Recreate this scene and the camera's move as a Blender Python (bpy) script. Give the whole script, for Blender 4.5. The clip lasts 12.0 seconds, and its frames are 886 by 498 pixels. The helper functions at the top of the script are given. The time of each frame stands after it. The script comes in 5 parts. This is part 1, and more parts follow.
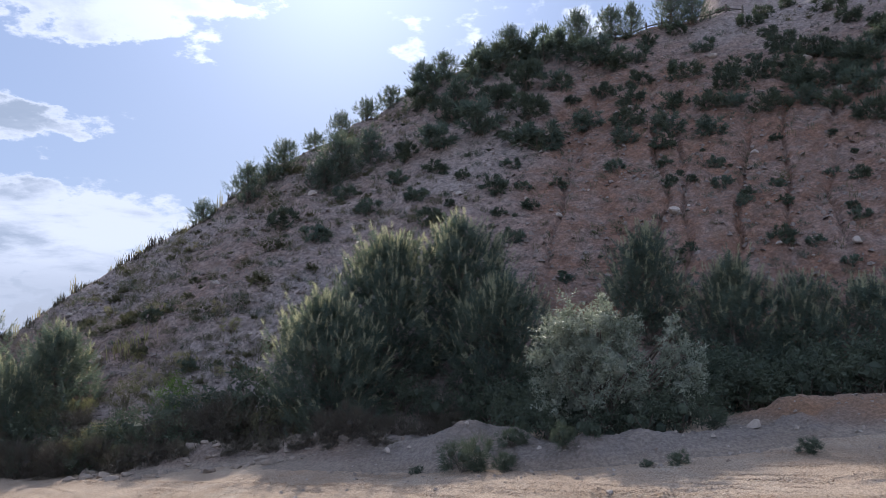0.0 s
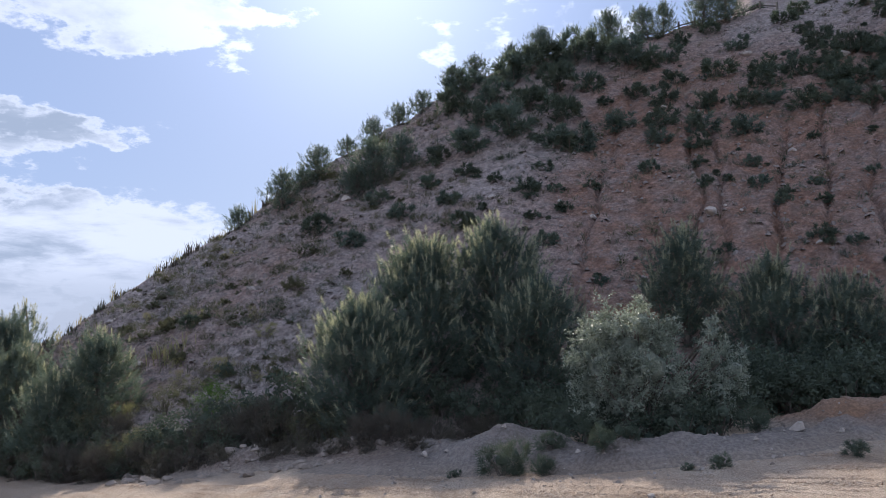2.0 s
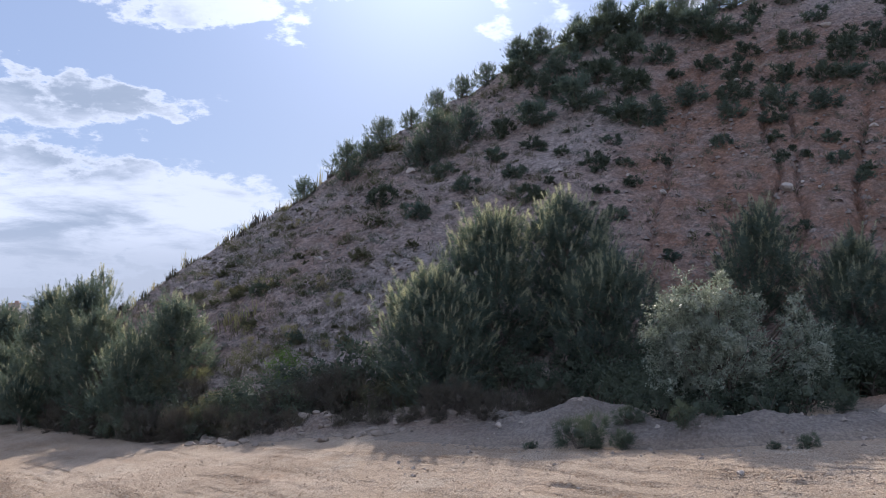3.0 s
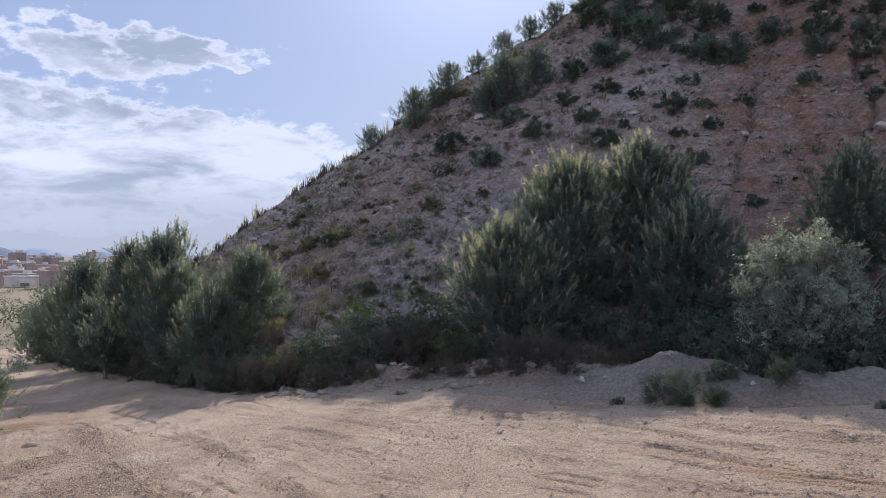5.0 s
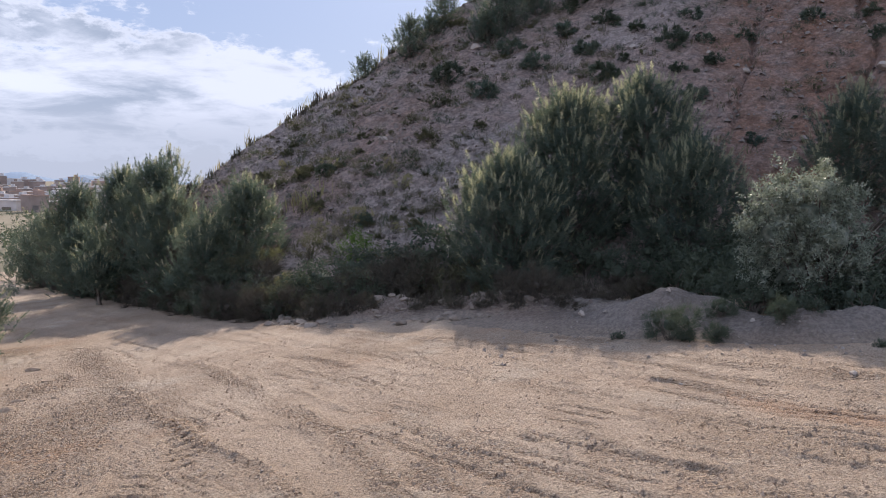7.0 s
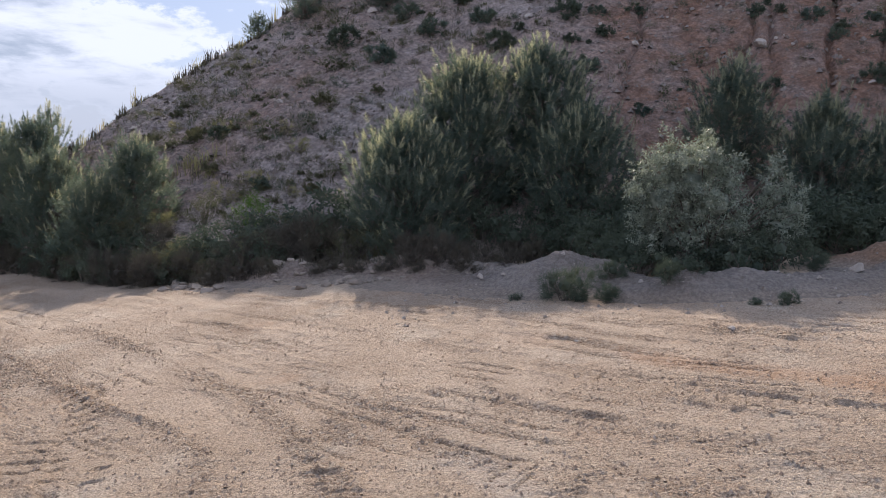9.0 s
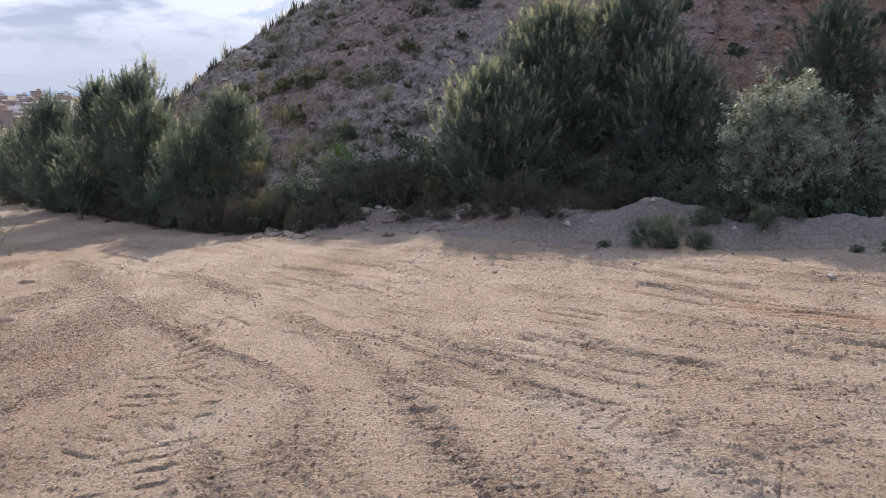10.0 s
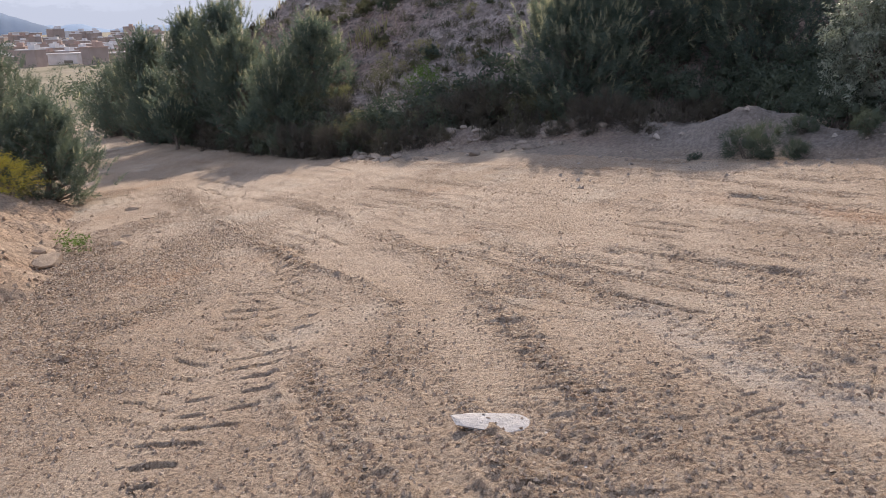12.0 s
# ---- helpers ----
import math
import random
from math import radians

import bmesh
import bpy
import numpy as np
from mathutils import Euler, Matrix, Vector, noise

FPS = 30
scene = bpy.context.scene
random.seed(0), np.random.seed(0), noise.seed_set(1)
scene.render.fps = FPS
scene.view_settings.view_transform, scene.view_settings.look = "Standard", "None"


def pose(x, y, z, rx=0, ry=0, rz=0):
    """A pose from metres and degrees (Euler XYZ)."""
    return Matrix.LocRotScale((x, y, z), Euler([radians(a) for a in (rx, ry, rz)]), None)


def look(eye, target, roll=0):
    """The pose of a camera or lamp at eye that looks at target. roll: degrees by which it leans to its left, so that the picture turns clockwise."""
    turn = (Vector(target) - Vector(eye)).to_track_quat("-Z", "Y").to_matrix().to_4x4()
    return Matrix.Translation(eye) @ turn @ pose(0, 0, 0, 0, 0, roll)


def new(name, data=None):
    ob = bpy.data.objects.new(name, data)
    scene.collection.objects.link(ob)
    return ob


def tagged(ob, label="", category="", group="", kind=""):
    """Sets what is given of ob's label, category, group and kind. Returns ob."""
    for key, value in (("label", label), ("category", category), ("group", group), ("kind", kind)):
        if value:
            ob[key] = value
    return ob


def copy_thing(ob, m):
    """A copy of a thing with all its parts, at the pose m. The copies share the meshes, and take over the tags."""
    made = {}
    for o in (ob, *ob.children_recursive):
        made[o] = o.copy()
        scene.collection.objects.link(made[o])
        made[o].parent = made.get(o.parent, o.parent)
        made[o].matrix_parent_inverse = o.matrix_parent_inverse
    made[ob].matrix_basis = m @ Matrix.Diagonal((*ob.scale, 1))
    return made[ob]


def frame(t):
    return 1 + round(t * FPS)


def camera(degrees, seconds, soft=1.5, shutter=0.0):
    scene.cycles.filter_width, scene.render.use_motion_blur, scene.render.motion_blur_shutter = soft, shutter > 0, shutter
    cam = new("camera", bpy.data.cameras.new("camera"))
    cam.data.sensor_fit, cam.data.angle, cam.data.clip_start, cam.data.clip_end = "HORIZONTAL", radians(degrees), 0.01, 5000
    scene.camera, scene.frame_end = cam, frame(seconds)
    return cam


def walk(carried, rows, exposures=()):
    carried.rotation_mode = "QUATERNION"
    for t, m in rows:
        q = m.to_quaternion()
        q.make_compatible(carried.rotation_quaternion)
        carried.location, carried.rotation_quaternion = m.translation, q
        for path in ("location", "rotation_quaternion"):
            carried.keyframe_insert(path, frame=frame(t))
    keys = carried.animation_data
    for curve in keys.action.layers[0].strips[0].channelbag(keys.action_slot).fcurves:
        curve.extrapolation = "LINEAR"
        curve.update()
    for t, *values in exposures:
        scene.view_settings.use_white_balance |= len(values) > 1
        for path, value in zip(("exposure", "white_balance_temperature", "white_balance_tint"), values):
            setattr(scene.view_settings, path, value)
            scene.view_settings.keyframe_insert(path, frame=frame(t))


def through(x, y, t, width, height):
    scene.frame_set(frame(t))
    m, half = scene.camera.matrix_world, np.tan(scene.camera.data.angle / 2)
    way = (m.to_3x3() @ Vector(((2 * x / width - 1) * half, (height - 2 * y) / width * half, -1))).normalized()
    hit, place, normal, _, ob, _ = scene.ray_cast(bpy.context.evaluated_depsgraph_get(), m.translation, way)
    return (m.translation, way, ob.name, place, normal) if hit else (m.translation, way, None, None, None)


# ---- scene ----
cam = camera(57.45, 12.0, soft=0.8)

# seconds, place, heading (left positive), pitch, lean to the right
HELD = (
    (0, 0.813, -0.287, 1.575, 0.00, 5.76, -0.01),
    (0.5, 0.822, -0.305, 1.575, 0.48, 5.71, -0.02),
    (1, 0.818, -0.294, 1.594, 0.64, 5.67, 0.14),
    (1.5, 0.817, -0.335, 1.597, 1.88, 6.07, 0.22),
    (2, 0.775, -0.276, 1.565, 2.28, 6.06, 0.44),
    (2.5, 0.623, -0.312, 1.555, 3.32, 6.15, 0.17),
    (3, 0.467, -0.260, 1.518, 6.05, 4.27, -0.83),
    (3.5, 0.323, -0.237, 1.491, 6.75, 1.82, -3.08),
    (3.7, 0.268, -0.240, 1.482, 6.73, 1.39, -1.86),
    (5.3, 0.176, 0.021, 1.608, 10.88, -0.37, -0.41),
    (5.5, 0.101, 0.004, 1.596, 11.16, -1.72, -0.36),
    (6, 0.006, -0.035, 1.610, 11.47, -4.24, -1.18),
    (6.5, -0.000, 0.000, 1.600, 9.82, -4.12, -0.79),
    (7, -0.014, -0.020, 1.601, 9.26, -4.41, -1.50),
    (7.5, -0.020, -0.017, 1.595, 9.20, -4.97, -2.46),
    (7.7, -0.021, -0.015, 1.592, 9.06, -5.19, -3.00),
    (9.3, -0.131, -0.171, 1.561, 0.89, -7.60, -2.18),
    (9.5, -0.144, -0.189, 1.560, 3.24, -8.78, -1.99),
    (10, -0.166, -0.197, 1.557, 7.31, -10.34, -1.46),
    (10.5, -0.167, -0.210, 1.566, 9.13, -10.81, -0.85),
    (11, -0.168, -0.219, 1.555, 10.42, -11.89, -0.24),
    (11.5, -0.163, -0.230, 1.542, 10.75, -13.66, 0.59),
    (12, -0.142, -0.269, 1.523, 13.63, -15.83, 1.25),
)


def held(x, y, z, heading, pitch, lean):
    a, p = radians(heading), radians(pitch)
    ahead = Vector((-math.sin(a) * math.cos(p), math.cos(a) * math.cos(p), math.sin(p)))
    return look((x, y, z), Vector((x, y, z)) + ahead, -lean)


PATH = [(row[0], held(*row[1:])) for row in HELD]
EXPOSURES = [(0.0, 0.14, 5850, 12), (2.5, 0.14, 5850, 12), (3.5, 0.10, 5900, 13), (5.5, 0.05, 6030, 14), (7.5, 0.19, 6180, 14), (9.5, 0.27, 6180, 13), (12.0, 0.24, 6380, 14)]
walk(cam, PATH, EXPOSURES)

# ---- sky, sun ----
SUN_AZ, SUN_EL = 7.5, 28.0                 # bearing to the left of +y, height, in degrees


def build_world():
    world = bpy.data.worlds.new("sky")
    scene.world = world
    world.use_nodes = True
    nt = world.node_tree
    nt.nodes.clear()
    n, link = nt.nodes.new, nt.links.new

    def math_node(op, a, b=None, clamp=False):
        m = n("ShaderNodeMath")
        m.operation, m.use_clamp = op, clamp
        for i, v in enumerate((a, b)):
            if v is None:
                continue
            if isinstance(v, (int, float)):
                m.inputs[i].default_value = v
            else:
                link(v, m.inputs[i])
        return m.outputs[0]

    def ramp(value, *stops):
        r = n("ShaderNodeValToRGB")
        r.color_ramp.interpolation = "EASE"
        while len(r.color_ramp.elements) < len(stops):
            r.color_ramp.elements.new(0.5)
        for e, (p, c) in zip(r.color_ramp.elements, stops):
            e.position, e.color = p, (*((c,) * 3 if isinstance(c, (int, float)) else c), 1)
        link(value, r.inputs[0])
        return r.outputs[0]

    sky = n("ShaderNodeTexSky")
    sky.sky_type, sky.sun_disc = "NISHITA", False
    sky.sun_elevation, sky.sun_rotation = radians(SUN_EL), radians(-SUN_AZ)
    sky.air_density, sky.dust_density, sky.ozone_density = 1.0, 0.5, 1.0
    tex = n("ShaderNodeTexCoord")
    sep = n("ShaderNodeSeparateXYZ")
    link(tex.outputs["Generated"], sep.inputs[0])
    x, y, z = sep.outputs
    el = math_node("ARCSINE", z)
    az = math_node("ARCTAN2", math_node("MULTIPLY", x, -1), y)
    # clouds: drawn out level towards the horizon
    squash = math_node("ADD", math_node("MAXIMUM", z, 0.0), 0.16)
    flat = n("ShaderNodeCombineXYZ")
    link(math_node("DIVIDE", x, squash), flat.inputs[0])
    link(math_node("DIVIDE", y, squash), flat.inputs[1])
    flat.inputs[2].default_value = 3.7

    def noise_of(scale, detail, rough, offset):
        add = n("ShaderNodeVectorMath")
        add.operation = "ADD"
        link(flat.outputs[0], add.inputs[0])
        add.inputs[1].default_value = offset
        t = n("ShaderNodeTexNoise")
        t.inputs["Scale"].default_value, t.inputs["Detail"].default_value, t.inputs["Roughness"].default_value = scale, detail, rough
        t.inputs["Distortion"].default_value = 0.25
        link(add.outputs[0], t.inputs["Vector"])
        return t.outputs[0]

    round_ = n("ShaderNodeCombineXYZ")
    link(math_node("MULTIPLY", az, 6.0), round_.inputs[0])
    link(math_node("MULTIPLY", el, 12.0), round_.inputs[1])

    def billow(scale, detail, rough, offset):
        """Noise that keeps its shape towards the horizon."""
        add = n("ShaderNodeVectorMath")
        add.operation = "ADD"
        link(round_.outputs[0], add.inputs[0])
        add.inputs[1].default_value = offset
        t = n("ShaderNodeTexNoise")
        t.inputs["Scale"].default_value, t.inputs["Detail"].default_value, t.inputs["Roughness"].default_value = scale, detail, rough
        link(add.outputs[0], t.inputs["Vector"])
        return t.outputs[0]

    body = noise_of(1.5, 9, 0.6, (0.3, 0.0, 0))
    detail = billow(2.3, 9, 0.6, (5.3, 2.1, 0))

    # billows that break up the outlines of the banks
    wave_az = math_node("ADD", az, math_node("MULTIPLY", math_node("SUBTRACT", billow(2.0, 8, 0.58, (2.4, 7.1, 0)), 0.5), radians(15)))
    wave_el = math_node("ADD", el, math_node("MULTIPLY", math_node("SUBTRACT", billow(2.2, 8, 0.58, (9.2, 1.3, 0)), 0.5), radians(7)))

    def mass(a, e, wa, we, billowed=False):
        """A bank of cloud round one bearing and height."""
        da = math_node("DIVIDE", math_node("SUBTRACT", wave_az if billowed else az, radians(a)), radians(wa))
        de = math_node("DIVIDE", math_node("SUBTRACT", wave_el if billowed else el, radians(e)), radians(we))
        q = math_node("ADD", math_node("MULTIPLY", da, da), math_node("MULTIPLY", de, de))
        return math_node("POWER", 2.718, math_node("MULTIPLY", q, -1.0))

    banks = None
    for a, e, wa, we, s in CLOUD_BANKS:
        m = math_node("MULTIPLY", mass(a, e, wa, we, True), s)
        banks = m if banks is None else math_node("ADD", banks, m)
    dens = math_node("ADD", math_node("ADD", math_node("MULTIPLY", body, 0.55), math_node("MULTIPLY", math_node("SUBTRACT", detail, 0.5), 1.15)), math_node("ADD", banks, 0.335))
    cover = ramp(dens, (0.62, 0.0), (0.76, 1.0))
    thick = ramp(dens, (0.68, 0.0), (0.90, 1.0))
    # lit rims, greyer thick bottoms
    rim = n("ShaderNodeMix")
    rim.data_type = "RGBA"
    rim.inputs["A"].default_value = (*CLOUD_BRIGHT, 1)
    rim.inputs["B"].default_value = (*CLOUD_GREY, 1)
    link(math_node("MULTIPLY", thick, ramp(noise_of(1.7, 7, 0.6, (8, 4, 0)), (0.40, 0.0), (0.64, 1.0))), rim.inputs["Factor"])
    # the brightening round the veiled sun
    glow = math_node("ADD", math_node("MULTIPLY", mass(SUN_AZ, SUN_EL, 16, 14), GLOW), 1.0)
    # clouds across from the sun, mostly unseen, are brightened to light the shaded slope
    toward = n("ShaderNodeVectorMath")
    toward.operation = "DOT_PRODUCT"
    link(tex.outputs["Generated"], toward.inputs[0])
    toward.inputs[1].default_value = (-math.sin(radians(SUN_AZ)) * math.cos(radians(SUN_EL)), math.cos(radians(SUN_AZ)) * math.cos(radians(SUN_EL)), math.sin(radians(SUN_EL)))
    away = math_node("MULTIPLY", math_node("SUBTRACT", 1.0, toward.outputs["Value"]), 0.5)
    fill_gain = math_node("ADD", math_node("MULTIPLY", away, UNSEEN_FILL), 1.0)
    lit = n("ShaderNodeVectorMath")
    lit.operation = "SCALE"
    link(rim.outputs["Result"], lit.inputs[0])
    link(math_node("MULTIPLY", glow, fill_gain), lit.inputs["Scale"])
    # thin high haze evens out the blue
    haze = n("ShaderNodeMix")
    haze.data_type = "RGBA"
    # it thins out overhead
    link(ramp(z, (0.5, 0.82), (0.95, 0.2)), haze.inputs["Factor"])
    link(sky.outputs[0], haze.inputs["A"])
    haze.inputs["B"].default_value = (*HAZE, 1)
    hz = n("ShaderNodeVectorMath")
    hz.operation = "SCALE"
    link(haze.outputs["Result"], hz.inputs[0])
    link(math_node("ADD", math_node("MULTIPLY", mass(SUN_AZ, SUN_EL, 12, 10), GLOW * 0.8), 1.0), hz.inputs["Scale"])
    mix = n("ShaderNodeMix")
    mix.data_type = "RGBA"
    link(cover, mix.inputs["Factor"])
    link(hz.outputs[0], mix.inputs["A"])
    link(lit.outputs[0], mix.inputs["B"])
    # thick grey-white haze low over the valley
    low = n("ShaderNodeMix")
    low.data_type = "RGBA"
    link(ramp(el, (0.0, 0.92), (0.045, 0.75), (0.10, 0.0)), low.inputs["Factor"])
    link(mix.outputs["Result"], low.inputs["A"])
    low.inputs["B"].default_value = (*LOW_HAZE, 1)
    back = n("ShaderNodeBackground")
    back.inputs["Strength"].default_value = SKY_STRENGTH
    link(low.outputs["Result"], back.inputs["Color"])
    out = n("ShaderNodeOutputWorld")
    link(back.outputs[0], out.inputs["Surface"])


SKY_STRENGTH = 0.105
LOW_HAZE = (4.6, 5.0, 5.9)
UNSEEN_FILL = 1.9
CLOUD_BRIGHT, CLOUD_GREY, HAZE, GLOW = (6.5, 6.8, 7.7), (3.3, 3.8, 4.7), (3.4, 4.2, 6.15), 0.8
# bearing, height, half widths in degrees, density
CLOUD_BANKS = (
    (20, 20.5, 8, 2.6, 0.25), (26, 22.8, 7, 2.6, 0.18), (33, 13.2, 6, 1.7, 0.34), (27.5, 12.6, 2.6, 1.2, 0.22), (24, 7, 11, 2.0, 0.22), (36, 6, 9, 2.0, 0.2), (25, 4, 12, 1.2, 0.14), (33, 9.3, 7, 0.8, 0.16), (33, 5.5, 8, 3.0, 0.10), (22, 2.5, 9, 1.0, 0.10), (33, 3.6, 14, 2.0, 0.2), (37, 9, 8, 1.6, 0.14),
    (24, 16.3, 9, 1.9, -0.38), (14, 14, 5, 3.6, -0.45), (9, 20, 4.5, 6, -0.35), (21, 11.3, 6, 1.4, -0.22), (36, 17.5, 8, 2, -0.3), (33, 0.6, 13, 0.8, -0.15))
build_world()
sun = new("sun", bpy.data.lights.new("sun", "SUN"))
sun.data.energy, sun.data.angle, sun.data.color = 5.0, radians(0.6), (1.0, 0.87, 0.71)
sun.matrix_world = look((0, 0, 50), (math.sin(radians(SUN_AZ)) * math.cos(radians(SUN_EL)) * 50, -math.cos(radians(SUN_AZ)) * math.cos(radians(SUN_EL)) * 50, 50 - 50 * math.sin(radians(SUN_EL))))

# ---- materials ----
def material(name, build, rough=0.9):
    m = bpy.data.materials.new(name)
    m.use_nodes = True
    nt = m.node_tree
    bsdf = nt.nodes["Principled BSDF"]
    bsdf.inputs["Roughness"].default_value = rough
    bsdf.inputs["Specular IOR Level"].default_value = 0.25
    build(Nodes(nt), bsdf)
    return m


class Nodes:
    """Short ways to make and join shader nodes."""

    def __init__(self, nt):
        self.nt = nt
        self.pos = nt.nodes.new("ShaderNodeNewGeometry").outputs["Position"]

    def link(self, a, b):
        self.nt.links.new(a, b)

    def noise(self, scale, detail=6, rough=0.6, stretch=(1, 1, 1), where=None, distort=0.0):
        mp = self.nt.nodes.new("ShaderNodeMapping")
        mp.inputs["Scale"].default_value = stretch
        self.link(where or self.pos, mp.inputs["Vector"])
        t = self.nt.nodes.new("ShaderNodeTexNoise")
        for key, v in (("Scale", scale), ("Detail", detail), ("Roughness", rough), ("Distortion", distort)):
            t.inputs[key].default_value = v
        self.link(mp.outputs[0], t.inputs["Vector"])
        return t.outputs["Fac"]

    def cells(self, scale, feature="F1", out="Distance", stretch=(1, 1, 1)):
        mp = self.nt.nodes.new("ShaderNodeMapping")
        mp.inputs["Scale"].default_value = stretch
        self.link(self.pos, mp.inputs["Vector"])
        t = self.nt.nodes.new("ShaderNodeTexVoronoi")
        t.feature = feature
        t.inputs["Scale"].default_value = scale
        self.link(mp.outputs[0], t.inputs["Vector"])
        return t.outputs[out]

    def ramp(self, value, *stops, ease="LINEAR"):
        r = self.nt.nodes.new("ShaderNodeValToRGB")
        r.color_ramp.interpolation = ease
        while len(r.color_ramp.elements) < len(stops):
            r.color_ramp.elements.new(0.5)
        for e, (p, c) in zip(r.color_ramp.elements, stops):
            e.position, e.color = p, (*((c,) * 3 if isinstance(c, (int, float)) else c), 1)
        self.link(value, r.inputs[0])
        return r.outputs[0]

    def mix(self, fac, a, b, blend="MIX"):
        m = self.nt.nodes.new("ShaderNodeMix")
        m.data_type, m.blend_type = "RGBA", blend
        for key, v in (("Factor", fac), ("A", a), ("B", b)):
            if isinstance(v, (int, float)):
                m.inputs[key].default_value = v if key == "Factor" else (v, v, v, 1)
            elif isinstance(v, tuple):
                m.inputs[key].default_value = (*v, 1)
            else:
                self.link(v, m.inputs[key])
        return m.outputs["Result"]

    def calc(self, op, a, b=0.0):
        m = self.nt.nodes.new("ShaderNodeMath")
        m.operation = op
        for i, v in enumerate((a, b)):
            if isinstance(v, (int, float)):
                m.inputs[i].default_value = v
            else:
                self.link(v, m.inputs[i])
        return m.outputs[0]

    def bump(self, height, bsdf, strength=0.5, distance=0.02):
        b = self.nt.nodes.new("ShaderNodeBump")
        b.inputs["Strength"].default_value, b.inputs["Distance"].default_value = strength, distance
        self.link(height, b.inputs["Height"])
        self.link(b.outputs[0], bsdf.inputs["Normal"])

    def island(self):
        return self.nt.nodes.new("ShaderNodeNewGeometry").outputs["Random Per Island"]

    def chance(self):
        return self.nt.nodes.new("ShaderNodeObjectInfo").outputs["Random"]

    def attribute(self, name):
        a = self.nt.nodes.new("ShaderNodeAttribute")
        a.attribute_name = name
        return a.outputs["Fac"]


def dirt_look(n, bsdf):
    wide = n.noise(0.35, 5, 0.55)
    drawn = n.noise(1.1, 6, 0.6, (1.6, 0.5, 1))
    fine = n.noise(55, 9, 0.8)
    grit = n.cells(85, "F1", "Color")
    base = n.ramp(wide, (0.3, (0.41, 0.305, 0.215)), (0.52, (0.495, 0.38, 0.28)), (0.7, (0.55, 0.44, 0.333)))
    base = n.mix(n.ramp(drawn, (0.42, 0.0), (0.7, 0.75)), base, (0.36, 0.26, 0.18))
    base = n.mix(n.ramp(n.noise(0.9, 4, 0.6), (0.55, 0.0), (0.75, 0.6)), base, (0.56, 0.49, 0.40))
    base = n.mix(n.ramp(n.noise(0.5, 5, 0.6, (1, 1.3, 1)), (0.58, 0.0), (0.72, 0.55)), base, (0.45, 0.27, 0.16))
    base = n.mix(0.75, base, n.ramp(fine, (0.42, 0.42), (0.5, 0.98), (0.58, 1.3)), "MULTIPLY")
    crumbs = n.attribute("crumbs")
    speck = n.mix(n.calc("MULTIPLY", crumbs, 0.38), base, n.mix(1.0, n.mix(0.7, base, (0.43, 0.295, 0.19)), n.ramp(n.noise(24, 6, 0.8), (0.42, 0.3), (0.56, 1.15)), "MULTIPLY"))
    speck = n.mix(n.calc("MULTIPLY", n.attribute("ochre"), 0.45), speck, (0.44, 0.25, 0.14))
    base = speck = n.mix(n.calc("MULTIPLY", n.attribute("pale"), 0.32), speck, n.mix(n.ramp(n.noise(6, 6, 0.7), (0.4, 0.0), (0.6, 1.0)), (0.50, 0.43, 0.36), (0.62, 0.56, 0.50)))
    # dark cells: darker clods, with their small shadows painted into the colour
    clods = n.calc("MULTIPLY", n.ramp(n.cells(58, "F1", "Color"), (0.60, 0.0), (0.64, 1.0)), n.calc("ADD", n.calc("MULTIPLY", crumbs, 0.85), 0.08))
    speck = n.mix(clods, speck, n.mix(1.0, speck, (0.64, 0.52, 0.43), "MULTIPLY"))
    chips = n.calc("MULTIPLY", n.ramp(n.cells(41, "F1", "Color"), (0.70, 0.0), (0.73, 1.0)), n.calc("ADD", n.calc("MULTIPLY", crumbs, 0.5), 0.1))
    speck = n.mix(chips, speck, (0.66, 0.56, 0.45))
    pepper = n.calc("MULTIPLY", n.ramp(n.noise(115, 3, 0.6), (0.575, 0.0), (0.62, 1.0)), n.calc("ADD", n.calc("MULTIPLY", n.noise(1.4, 4, 0.6), 0.7), n.calc("MULTIPLY", crumbs, 0.4)))
    speck = n.mix(pepper, speck, n.mix(1.0, speck, (0.42, 0.33, 0.27), "MULTIPLY"))
    speck = n.mix(n.ramp(n.noise(90, 3, 0.6, (1.1, 0.9, 1)), (0.63, 0.0), (0.67, 0.6)), speck, (0.68, 0.57, 0.45))
    n.link(speck, bsdf.inputs["Base Color"])
    h = n.calc("ADD", n.calc("MULTIPLY", fine, n.calc("ADD", n.calc("MULTIPLY", crumbs, 0.8), 0.5)), n.calc("MULTIPLY", n.noise(9, 6, 0.7), 0.6))
    h = n.calc("ADD", h, n.calc("MULTIPLY", n.calc("MULTIPLY", n.cells(48), n.calc("ADD", crumbs, 0.08)), -1.3))
    n.bump(h, bsdf, 1.0, 0.035)


